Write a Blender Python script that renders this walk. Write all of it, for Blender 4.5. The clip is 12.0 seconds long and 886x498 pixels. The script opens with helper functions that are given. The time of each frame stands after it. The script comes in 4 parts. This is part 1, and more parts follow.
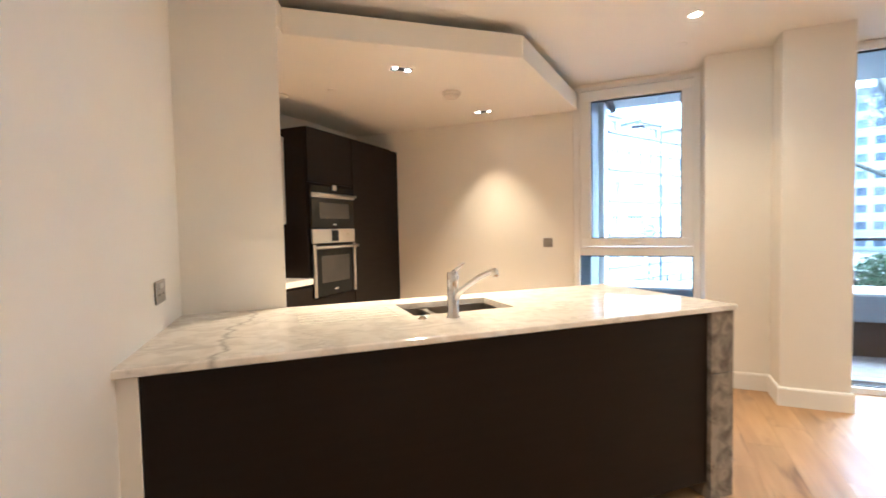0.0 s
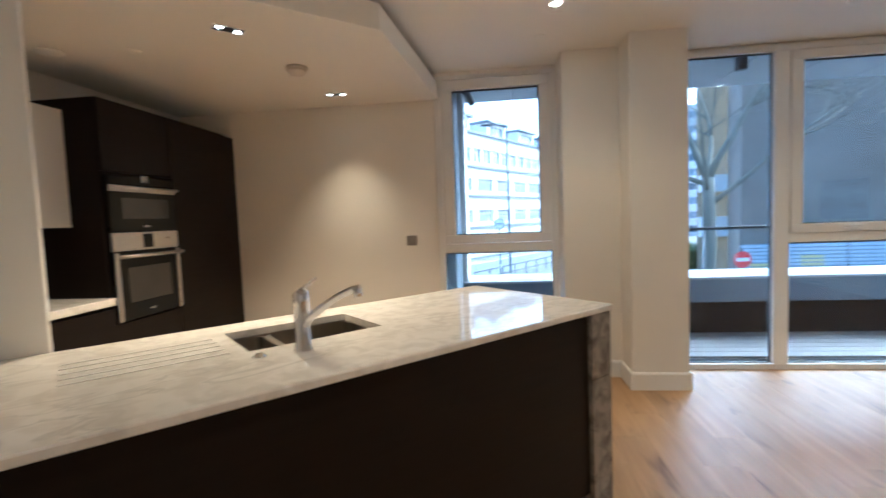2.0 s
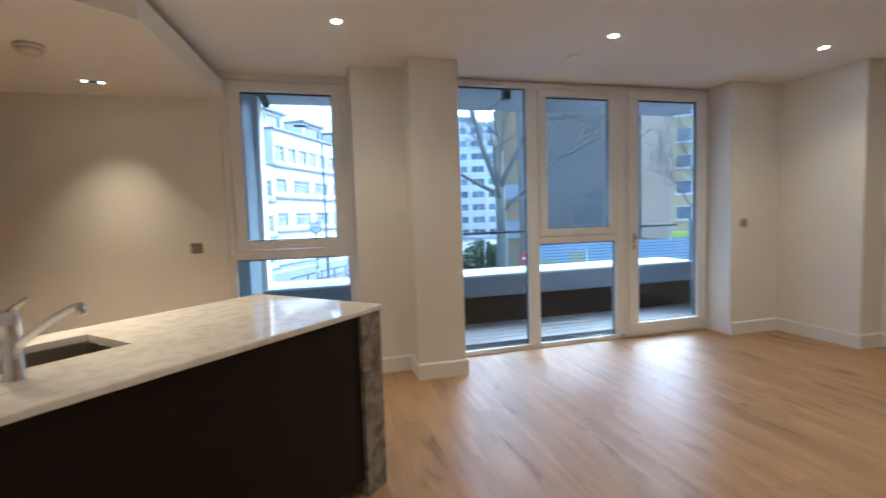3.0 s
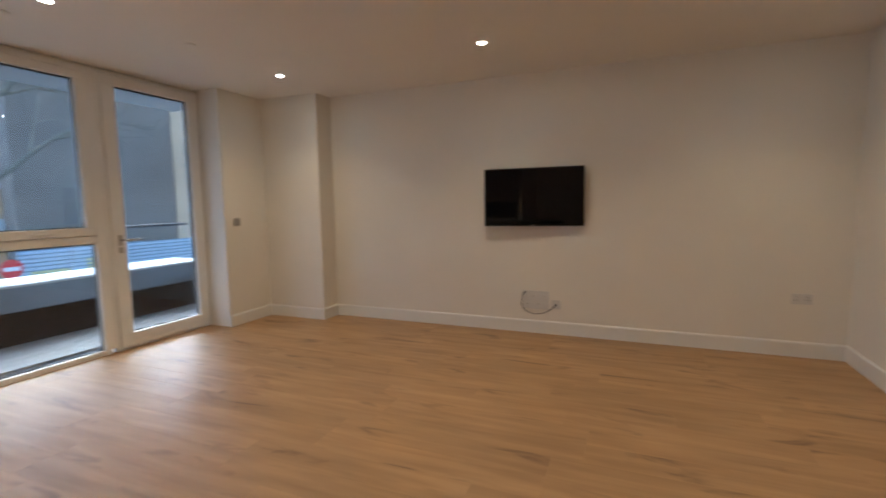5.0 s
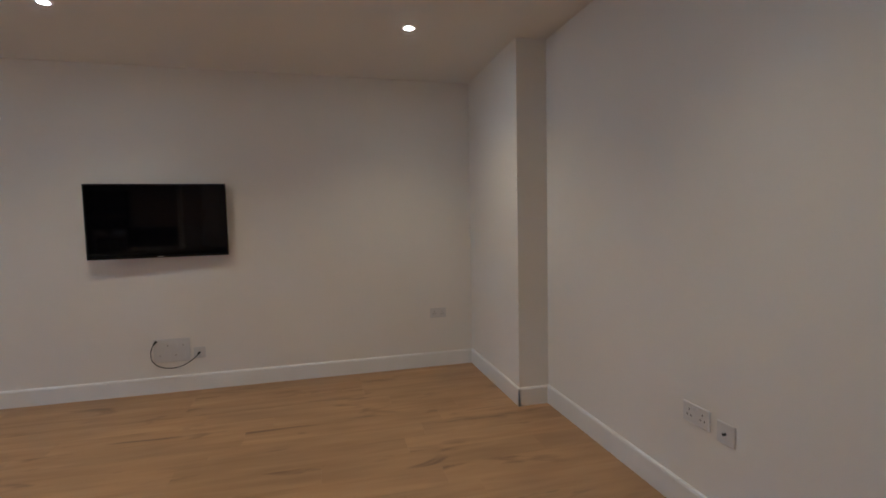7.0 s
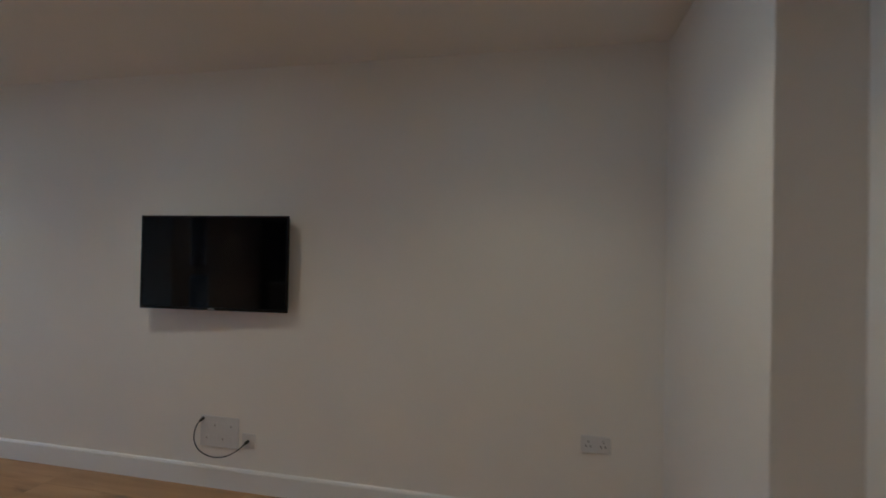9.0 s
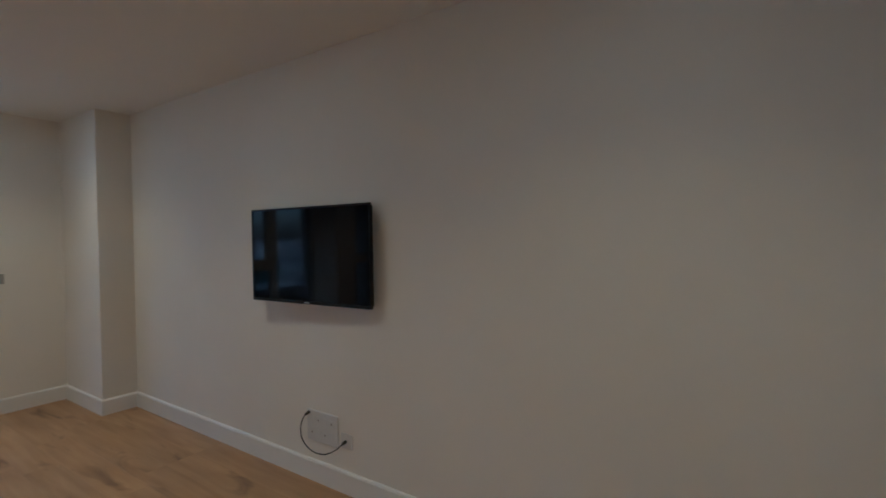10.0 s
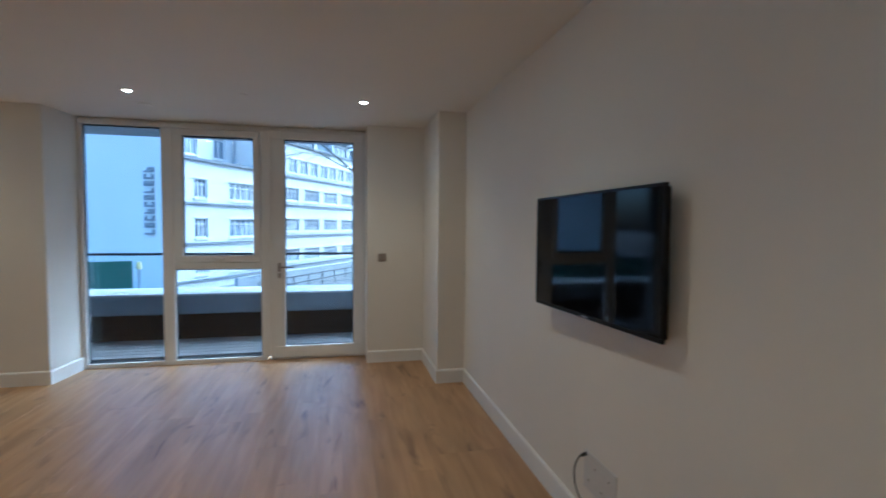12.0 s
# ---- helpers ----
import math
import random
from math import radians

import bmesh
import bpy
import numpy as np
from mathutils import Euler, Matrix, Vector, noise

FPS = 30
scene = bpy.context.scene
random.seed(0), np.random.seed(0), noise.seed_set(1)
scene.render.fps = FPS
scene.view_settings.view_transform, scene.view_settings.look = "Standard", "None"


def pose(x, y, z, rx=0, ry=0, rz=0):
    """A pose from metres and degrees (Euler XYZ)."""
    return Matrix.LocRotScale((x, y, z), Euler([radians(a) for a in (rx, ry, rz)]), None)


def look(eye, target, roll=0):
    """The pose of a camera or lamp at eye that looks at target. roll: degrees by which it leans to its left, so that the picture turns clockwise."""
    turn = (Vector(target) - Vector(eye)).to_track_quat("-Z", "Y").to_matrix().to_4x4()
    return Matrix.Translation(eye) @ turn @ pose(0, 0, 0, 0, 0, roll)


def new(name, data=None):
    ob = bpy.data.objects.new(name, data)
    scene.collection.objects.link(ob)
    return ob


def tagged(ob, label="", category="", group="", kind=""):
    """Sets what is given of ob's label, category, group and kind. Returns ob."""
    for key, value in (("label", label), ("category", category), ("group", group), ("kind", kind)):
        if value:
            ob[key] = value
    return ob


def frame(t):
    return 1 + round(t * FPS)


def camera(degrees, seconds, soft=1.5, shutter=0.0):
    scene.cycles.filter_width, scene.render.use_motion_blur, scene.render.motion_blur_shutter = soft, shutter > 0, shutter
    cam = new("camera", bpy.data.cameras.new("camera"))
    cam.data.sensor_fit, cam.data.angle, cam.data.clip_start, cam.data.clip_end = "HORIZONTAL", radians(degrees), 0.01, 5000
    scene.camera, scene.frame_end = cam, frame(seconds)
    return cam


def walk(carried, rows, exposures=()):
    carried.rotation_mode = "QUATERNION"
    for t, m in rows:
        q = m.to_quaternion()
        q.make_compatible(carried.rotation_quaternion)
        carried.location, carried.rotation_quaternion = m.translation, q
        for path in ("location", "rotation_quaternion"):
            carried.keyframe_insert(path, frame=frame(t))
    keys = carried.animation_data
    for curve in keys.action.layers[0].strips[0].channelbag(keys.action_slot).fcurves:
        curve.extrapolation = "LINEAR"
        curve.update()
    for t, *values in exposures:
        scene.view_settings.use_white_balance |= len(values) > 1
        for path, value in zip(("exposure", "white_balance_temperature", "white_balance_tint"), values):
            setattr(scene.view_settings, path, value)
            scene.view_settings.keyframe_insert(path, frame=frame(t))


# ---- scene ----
cam = camera(87.6, 12.0, soft=1.6, shutter=0.4)
PATH = [
    (0, (-5.114, -4.408, 1.302), (-5.925, -2.582, 1.214), -1.2),
    (0.5, (-5.167, -4.209, 1.320), (-6.135, -2.463, 1.203), -1.4),
    (1, (-5.241, -4.075, 1.324), (-6.153, -2.300, 1.195), -1.1),
    (1.5, (-5.276, -4.019, 1.319), (-5.917, -2.131, 1.152), -1.7),
    (2, (-5.245, -4.011, 1.327), (-5.475, -2.029, 1.199), -2.2),
    (2.5, (-5.156, -4.053, 1.332), (-4.992, -2.064, 1.212), -2.0),
    (2.7, (-5.103, -4.088, 1.336), (-4.794, -2.116, 1.208), -1.9),
    (4.3, (-4.787, -4.444, 1.375), (-3.330, -3.085, 1.202), -1.7),
    (4.5, (-4.749, -4.468, 1.374), (-3.167, -3.259, 1.198), -1.4),
    (4.6, (-4.732, -4.505, 1.366), (-3.099, -3.365, 1.187), -1.5),
    (5, (-4.686, -4.495, 1.355), (-2.847, -3.735, 1.155), -0.9),
    (5.3, (-4.642, -4.483, 1.354), (-2.719, -3.973, 1.146), -1.7),
    (5.5, (-4.615, -4.478, 1.346), (-2.653, -4.157, 1.127), -1.7),
    (6, (-4.559, -4.524, 1.313), (-2.580, -4.700, 1.082), -1.9),
    (6.3, (-4.472, -4.596, 1.310), (-2.520, -4.984, 1.111), -1.3),
    (6.5, (-4.392, -4.650, 1.323), (-2.450, -5.110, 1.190), -0.9),
    (6.7, (-4.309, -4.716, 1.329), (-2.375, -5.215, 1.216), -1.1),
    (8.3, (-3.142, -5.275, 1.448), (-1.152, -5.432, 1.322), -1.4),
    (8.5, (-2.990, -5.343, 1.455), (-0.992, -5.327, 1.371), -1.0),
    (8.6, (-2.925, -5.378, 1.451), (-0.929, -5.272, 1.371), -1.4),
    (9, (-2.557, -5.509, 1.475), (-0.599, -5.102, 1.502), 1.3),
    (9.5, (-2.197, -5.698, 1.494), (-0.360, -4.907, 1.501), -0.9),
    (10, (-1.903, -5.749, 1.497), (-0.240, -4.637, 1.445), -0.6),
    (10.5, (-1.552, -5.692, 1.492), (-0.070, -4.350, 1.449), 1.6),
    (11, (-1.264, -5.606, 1.515), (-0.036, -4.028, 1.462), 1.4),
    (11.3, (-1.190, -5.597, 1.520), (-0.232, -3.843, 1.440), 2.3),
    (11.5, (-1.142, -5.548, 1.531), (-0.346, -3.715, 1.454), 1.8),
    (12, (-1.176, -5.472, 1.525), (-0.746, -3.522, 1.426), 0.5),
]
EXPOSURES = [(0.0, 4.1, 4650, -1), (1.0, 3.58, 4480, -2), (1.5, 3.32, 4450, -3), (2.0, 3.06, 4450, -3), (2.5, 2.95, 4450, -3), (4.5, 2.78, 4700, 0), (5.0, 2.72, 5000, 0), (5.5, 2.58, 5000, 0), (6.0, 2.55, 4800, 0), (6.5, 2.53, 4550, 0), (8.5, 2.38, 4250, -3), (9.0, 2.18, 4200, -4), (9.5, 2.12, 4200, -4), (10.2, 2.25, 4150, -5), (11.0, 2.5, 4050, -5), (11.5, 2.55, 4050, -6), (12.0, 2.3, 4150, -5)]
walk(cam, [(t, look(eye, target, roll)) for t, eye, target, roll in PATH], EXPOSURES)
SKY, SUN = 0.15, 0.6
SPOT, KSPOT, KSPOT2 = 8.8, 50.0, 11.0
WARM = (1.0, 0.64, 0.33)

# ---- light ----
world = bpy.data.worlds.new("sky")
scene.world = world
world.use_nodes = True
wn = world.node_tree.nodes
sky = wn.new("ShaderNodeTexSky")
sky.sky_type = 'NISHITA'
sky.sun_disc = False
sky.sun_elevation = radians(45)
sky.sun_rotation = radians(55)
sky.air_density = 0.8
sky.dust_density = 5.0
sky.ozone_density = 0.3
wn["Background"].inputs["Strength"].default_value = SKY
world.node_tree.links.new(sky.outputs[0], wn["Background"].inputs["Color"])
sun = new("sun", bpy.data.lights.new("sun", "SUN"))
sun.data.energy, sun.data.angle, sun.data.color = SUN, radians(45), (1.0, 0.98, 0.95)
sun.matrix_world = look((10.2, 8.2, 13.0), (0, 0, 0))

H = 2.61      # ceiling of the living room
HK = 2.39     # lowered ceiling of the kitchen
GROUND = -3.6


# ---- materials ----
def material(name, base, rough=0.5, metal=0.0, second=None, scale=8.0, amount=0.5, bump=0.0, bump_scale=60.0, per_object=0.0, stretch=(1, 1, 1), spec=0.5, coat=0.0):
    """A procedural surface: base colour broken by a large and a fine noise, with a fine relief."""
    m = bpy.data.materials.new(name)
    m.use_nodes = True
    nt = m.node_tree
    n, link = nt.nodes, nt.links.new
    b = n["Principled BSDF"]
    b.inputs["Roughness"].default_value = rough
    b.inputs["Metallic"].default_value = metal
    b.inputs["Specular IOR Level"].default_value = spec
    b.inputs["Coat Weight"].default_value = coat
    second = second or tuple(c * 0.85 for c in base)
    tc = n.new("ShaderNodeTexCoord")
    mp = n.new("ShaderNodeMapping")
    mp.inputs["Scale"].default_value = stretch
    link(tc.outputs["Object"], mp.inputs["Vector"])
    big = n.new("ShaderNodeTexNoise")
    big.inputs["Scale"].default_value = scale
    big.inputs["Detail"].default_value = 5
    link(mp.outputs[0], big.inputs["Vector"])
    mix = n.new("ShaderNodeMix")
    mix.data_type = 'RGBA'
    mix.inputs["A"].default_value = (*base, 1)
    mix.inputs["B"].default_value = (*second, 1)
    ramp = n.new("ShaderNodeMapRange")
    ramp.inputs["From Min"].default_value, ramp.inputs["From Max"].default_value = 0.35, 0.7
    ramp.inputs["To Max"].default_value = amount
    link(big.outputs["Fac"], ramp.inputs["Value"])
    link(ramp.outputs[0], mix.inputs["Factor"])
    col = mix.outputs["Result"]
    if per_object:
        info = n.new("ShaderNodeObjectInfo")
        hsv = n.new("ShaderNodeHueSaturation")
        mr = n.new("ShaderNodeMapRange")
        mr.inputs["To Min"].default_value, mr.inputs["To Max"].default_value = 1 - per_object, 1 + per_object
        link(info.outputs["Random"], mr.inputs["Value"])
        link(mr.outputs[0], hsv.inputs["Value"])
        link(col, hsv.inputs["Color"])
        col = hsv.outputs[0]
    link(col, b.inputs["Base Color"])
    rr = n.new("ShaderNodeMapRange")
    rr.inputs["To Min"].default_value, rr.inputs["To Max"].default_value = rough * 0.9, min(1, rough * 1.12)
    link(big.outputs["Fac"], rr.inputs["Value"])
    link(rr.outputs[0], b.inputs["Roughness"])
    if bump:
        fine = n.new("ShaderNodeTexNoise")
        fine.inputs["Scale"].default_value = bump_scale
        fine.inputs["Detail"].default_value = 3
        link(mp.outputs[0], fine.inputs["Vector"])
        bp = n.new("ShaderNodeBump")
        bp.inputs["Strength"].default_value = bump
        bp.inputs["Distance"].default_value = 0.002
        link(fine.outputs["Fac"], bp.inputs["Height"])
        link(bp.outputs[0], b.inputs["Normal"])
    return m


def glow(name, colour, strength):
    m = bpy.data.materials.new(name)
    m.use_nodes = True
    b = m.node_tree.nodes["Principled BSDF"]
    b.inputs["Base Color"].default_value = (*colour, 1)
    b.inputs["Emission Color"].default_value = (*colour, 1)
    b.inputs["Emission Strength"].default_value = strength
    return m


def glass(name, tint=(1, 1, 1), ior=1.45):
    m = bpy.data.materials.new(name)
    m.use_nodes = True
    b = m.node_tree.nodes["Principled BSDF"]
    b.inputs["Base Color"].default_value = (*tint, 1)
    b.inputs["Roughness"].default_value = 0.0
    b.inputs["IOR"].default_value = ior
    b.inputs["Transmission Weight"].default_value = 1.0
    return m


def wood_floor():
    """Oak boards: soft long grain, short dark flecks, and a tone of its own for each board."""
    m = bpy.data.materials.new("oak_boards")
    m.use_nodes = True
    nt = m.node_tree
    n, link = nt.nodes, nt.links.new
    b = n["Principled BSDF"]
    tc, info = n.new("ShaderNodeTexCoord"), n.new("ShaderNodeObjectInfo")
    off = n.new("ShaderNodeVectorMath")
    off.operation = 'MULTIPLY'
    off.inputs[1].default_value = (37.0, 91.0, 13.0)
    link(info.outputs["Random"], off.inputs[0])
    add = n.new("ShaderNodeVectorMath")
    link(tc.outputs["Object"], add.inputs[0])
    link(off.outputs[0], add.inputs[1])

    def layer(sx, sy, scale, detail, distortion):
        mp = n.new("ShaderNodeMapping")
        mp.inputs["Scale"].default_value = (sx, sy, 1)
        link(add.outputs[0], mp.inputs["Vector"])
        t = n.new("ShaderNodeTexNoise")
        t.inputs["Scale"].default_value, t.inputs["Detail"].default_value, t.inputs["Distortion"].default_value = scale, detail, distortion
        link(mp.outputs[0], t.inputs["Vector"])
        return t.outputs["Fac"]

    grain, fleck, slow = layer(11, 1.0, 1.6, 5, 0.4), layer(6, 1.5, 1.25, 3, 0.8), layer(4, 1.2, 1.3, 2, 0)
    ramp = n.new("ShaderNodeValToRGB")
    e = ramp.color_ramp.elements
    e[0].position, e[0].color = 0.25, (0.335, 0.192, 0.080, 1)
    e[1].position, e[1].color = 0.75, (0.455, 0.277, 0.122, 1)
    link(grain, ramp.inputs[0])
    fr = n.new("ShaderNodeMapRange")
    fr.inputs["From Min"].default_value, fr.inputs["From Max"].default_value = 0.60, 0.74
    fr.inputs["To Max"].default_value = 0.85
    link(fleck, fr.inputs["Value"])
    mix = n.new("ShaderNodeMix")
    mix.data_type = 'RGBA'
    mix.inputs["B"].default_value = (0.14, 0.070, 0.029, 1)
    link(ramp.outputs[0], mix.inputs["A"])
    link(fr.outputs[0], mix.inputs["Factor"])
    mr, mr2, mul, hsv = n.new("ShaderNodeMapRange"), n.new("ShaderNodeMapRange"), n.new("ShaderNodeMath"), n.new("ShaderNodeHueSaturation")
    mr.inputs["From Min"].default_value, mr.inputs["From Max"].default_value = 0.3, 0.7
    mr.inputs["To Min"].default_value, mr.inputs["To Max"].default_value = 0.86, 1.08
    link(slow, mr.inputs["Value"])
    mr2.inputs["To Min"].default_value, mr2.inputs["To Max"].default_value = 0.94, 1.05
    link(info.outputs["Random"], mr2.inputs["Value"])
    mul.operation = 'MULTIPLY'
    link(mr.outputs[0], mul.inputs[0])
    link(mr2.outputs[0], mul.inputs[1])
    link(mul.outputs[0], hsv.inputs["Value"])
    link(mix.outputs["Result"], hsv.inputs["Color"])
    link(hsv.outputs[0], b.inputs["Base Color"])
    rr = n.new("ShaderNodeMapRange")
    rr.inputs["To Min"].default_value, rr.inputs["To Max"].default_value = 0.54, 0.38
    link(grain, rr.inputs["Value"])
    link(rr.outputs[0], b.inputs["Roughness"])
    b.inputs["Specular IOR Level"].default_value = 0.85
    bp = n.new("ShaderNodeBump")
    bp.inputs["Strength"].default_value, bp.inputs["Distance"].default_value = 0.15, 0.0008
    link(grain, bp.inputs["Height"])
    link(bp.outputs[0], b.inputs["Normal"])
    return m


def marble(name, light, dark, vein, rough, seam=None):
    """Polished stone: cloudy ground with grey veins that wander diagonally."""
    m = bpy.data.materials.new(name)
    m.use_nodes = True
    nt = m.node_tree
    n, link = nt.nodes, nt.links.new
    b = n["Principled BSDF"]
    b.inputs["Specular IOR Level"].default_value = 0.32
    b.inputs["Roughness"].default_value = rough
    tc = n.new("ShaderNodeTexCoord")
    cloud = n.new("ShaderNodeTexNoise")
    cloud.inputs["Scale"].default_value, cloud.inputs["Detail"].default_value = 13.0, 9
    cloud.inputs["Distortion"].default_value = 0.8
    link(tc.outputs["Object"], cloud.inputs["Vector"])
    cr = n.new("ShaderNodeValToRGB")
    e = cr.color_ramp.elements
    e[0].position, e[0].color = 0.36, (*dark, 1)
    e[1].position, e[1].color = 0.58, (*light, 1)
    link(cloud.outputs["Fac"], cr.inputs[0])
    mp = n.new("ShaderNodeMapping")
    mp.inputs["Rotation"].default_value = (0, 0, radians(28))
    mp.inputs["Scale"].default_value = (1.0, 3.2, 2.0)
    link(tc.outputs["Object"], mp.inputs["Vector"])
    vn = n.new("ShaderNodeTexNoise")
    vn.inputs["Scale"].default_value, vn.inputs["Detail"].default_value = 1.5, 7
    vn.inputs["Distortion"].default_value = 1.3
    link(mp.outputs[0], vn.inputs["Vector"])
    sub = n.new("ShaderNodeMath")
    sub.operation = 'SUBTRACT'
    sub.inputs[1].default_value = 0.47
    ab = n.new("ShaderNodeMath")
    ab.operation = 'ABSOLUTE'
    link(vn.outputs["Fac"], sub.inputs[0])
    link(sub.outputs[0], ab.inputs[0])
    vr = n.new("ShaderNodeMapRange")
    vr.inputs["From Min"].default_value, vr.inputs["From Max"].default_value = 0.0, 0.022
    vr.inputs["To Min"].default_value, vr.inputs["To Max"].default_value = 0.5, 0.0
    link(ab.outputs[0], vr.inputs["Value"])
    gate = n.new("ShaderNodeMath")
    gate.operation = 'MULTIPLY'
    link(vr.outputs[0], gate.inputs[0])
    link(cloud.outputs["Fac"], gate.inputs[1])
    mix = n.new("ShaderNodeMix")
    mix.data_type = 'RGBA'
    mix.inputs["B"].default_value = (*vein, 1)
    link(cr.outputs[0], mix.inputs["A"])
    link(gate.outputs[0], mix.inputs["Factor"])
    out = mix.outputs["Result"]
    if seam:                                  # one dark vein that crosses the slab
        dot, wob, sub2, ab2, vr2, mix2 = n.new("ShaderNodeVectorMath"), n.new("ShaderNodeMath"), n.new("ShaderNodeMath"), n.new("ShaderNodeMath"), n.new("ShaderNodeMapRange"), n.new("ShaderNodeMix")
        dot.operation = 'DOT_PRODUCT'
        dot.inputs[1].default_value = (seam[0], seam[1], 0)
        link(tc.outputs["Object"], dot.inputs[0])
        wob.operation, wob.inputs[1].default_value = 'MULTIPLY', 0.22
        link(vn.outputs["Fac"], wob.inputs[0])
        sub2.operation = 'ADD'
        link(dot.outputs["Value"], sub2.inputs[0])
        link(wob.outputs[0], sub2.inputs[1])
        ab2.operation, ab2.inputs[1].default_value = 'SUBTRACT', seam[2] + 0.11
        ab3 = n.new("ShaderNodeMath")
        ab3.operation = 'ABSOLUTE'
        link(sub2.outputs[0], ab2.inputs[0])
        link(ab2.outputs[0], ab3.inputs[0])
        vr2.inputs["From Max"].default_value = 0.016
        vr2.inputs["To Min"].default_value, vr2.inputs["To Max"].default_value = 1.0, 0.0
        link(ab3.outputs[0], vr2.inputs["Value"])
        gate2 = n.new("ShaderNodeMath")
        gate2.operation = 'MULTIPLY'
        link(vr2.outputs[0], gate2.inputs[0])
        link(cloud.outputs["Fac"], gate2.inputs[1])
        mix2.data_type = 'RGBA'
        mix2.inputs["B"].default_value = (*vein, 1)
        link(out, mix2.inputs["A"])
        link(gate2.outputs[0], mix2.inputs["Factor"])
        out = mix2.outputs["Result"]
    link(out, b.inputs["Base Color"])
    return m


def brickwork(name, light, dark, mortar):
    """Coursed brick seen from far off, with a slow tone shift."""
    m = material(name, light, 0.9, second=dark, scale=0.45, amount=0.6, stretch=(0.5, 0.5, 2.0))
    nt = m.node_tree
    n, link = nt.nodes, nt.links.new
    mix = next(k for k in n if k.bl_idname == "ShaderNodeMix")
    tc = next(k for k in n if k.bl_idname == "ShaderNodeTexCoord")
    mp = n.new("ShaderNodeMapping")
    mp.inputs["Rotation"].default_value = (radians(90), 0, 0)
    link(tc.outputs["Object"], mp.inputs["Vector"])
    br = n.new("ShaderNodeTexBrick")
    br.inputs["Scale"].default_value = 1.0
    br.inputs["Brick Width"].default_value, br.inputs["Row Height"].default_value, br.inputs["Mortar Size"].default_value = 0.225, 0.075, 0.008
    br.inputs["Mortar"].default_value = (*mortar, 1)
    br.inputs["Color1"].default_value = (*(c * 1.15 for c in light), 1)
    br.inputs["Color2"].default_value = (*(c * 0.8 for c in light), 1)
    link(mp.outputs[0], br.inputs["Vector"])
    link(br.outputs["Color"], mix.inputs["A"])
    return m


M_WALL = material("wall_paint", (0.82, 0.78, 0.71), 0.6, second=(0.765, 0.73, 0.665), scale=1.2, amount=0.6, bump=0.12, bump_scale=350)
M_CEIL = material("ceiling_paint", (0.80, 0.77, 0.715), 0.75, second=(0.77, 0.74, 0.685), scale=0.9, amount=0.6, bump=0.1, bump_scale=300)
M_TRIM = material("satin_white_trim", (0.82, 0.805, 0.775), 0.35, second=(0.78, 0.765, 0.735), scale=3, amount=0.5, bump=0.05, bump_scale=200)
M_FRAME = material("window_frame_white", (0.80, 0.79, 0.77), 0.4, second=(0.75, 0.74, 0.72), scale=4, amount=0.5, bump=0.05, bump_scale=250)
M_GASKET = material("black_gasket", (0.02, 0.021, 0.024), 0.6)
M_GLASS = glass("window_glass", (0.80, 0.865, 0.915), 1.45)
M_BALGLASS = glass("balustrade_glass", (0.95, 0.985, 1.0), 1.3)
M_FLOOR = wood_floor()
M_SUB = material("floor_joint", (0.30, 0.18, 0.09), 0.8)
M_MARBLE = marble("white_marble", (0.82, 0.775, 0.71), (0.70, 0.65, 0.585), (0.24, 0.225, 0.21), 0.05, seam=(0.993, -0.117, -2.205))
M_GROOVE_GLINT = material("groove_highlight", (0.86, 0.83, 0.78), 0.12, second=(0.80, 0.77, 0.72), scale=20)
M_MARBLE_END = marble("grey_marble", (0.30, 0.265, 0.225), (0.13, 0.112, 0.095), (0.10, 0.09, 0.08), 0.25)
M_DARK = material("dark_brown_veneer", (0.0105, 0.0068, 0.0046), 0.45, second=(0.0075, 0.0048, 0.0033), scale=3, amount=0.7, bump=0.12, bump_scale=40, stretch=(1, 1, 12), spec=0.18)
M_STEEL = material("brushed_steel", (0.62, 0.60, 0.57), 0.28, 1.0, second=(0.54, 0.52, 0.49), scale=6, amount=0.5, bump=0.08, bump_scale=120, stretch=(1, 1, 18))
M_SINK = material("sink_steel", (0.40, 0.36, 0.31), 0.30, 1.0, second=(0.34, 0.305, 0.26), scale=8, amount=0.5, bump=0.08, bump_scale=150)
M_CHROME = material("chrome", (0.85, 0.85, 0.86), 0.07, 1.0, second=(0.8, 0.8, 0.81), scale=5)
M_BLACKGLASS = material("black_glass", (0.006, 0.006, 0.006), 0.08, second=(0.005, 0.005, 0.005), scale=4, spec=0.22)
M_OVENWIN = material("oven_window", (0.040, 0.036, 0.032), 0.14, second=(0.028, 0.025, 0.023), scale=5)
M_SPLASH = material("black_splashback", (0.012, 0.012, 0.013), 0.15, second=(0.009, 0.009, 0.010), scale=4)
M_WHITECAB = material("white_lacquer", (0.72, 0.70, 0.67), 0.3, second=(0.69, 0.67, 0.64), scale=2)
M_NICKEL = material("satin_nickel", (0.42, 0.39, 0.36), 0.36, 1.0, second=(0.37, 0.345, 0.32), scale=20, bump=0.05, bump_scale=200)
M_PLASTIC = material("white_plastic", (0.67, 0.655, 0.635), 0.35, second=(0.63, 0.615, 0.595), scale=10)
M_CABLE = material("black_cable", (0.02, 0.02, 0.02), 0.5)
M_GREYCABLE = material("grey_cable", (0.018, 0.018, 0.019), 0.5)
M_TVSCREEN = material("tv_screen", (0.003, 0.003, 0.004), 0.05, second=(0.002, 0.002, 0.003), scale=3, spec=0.2)
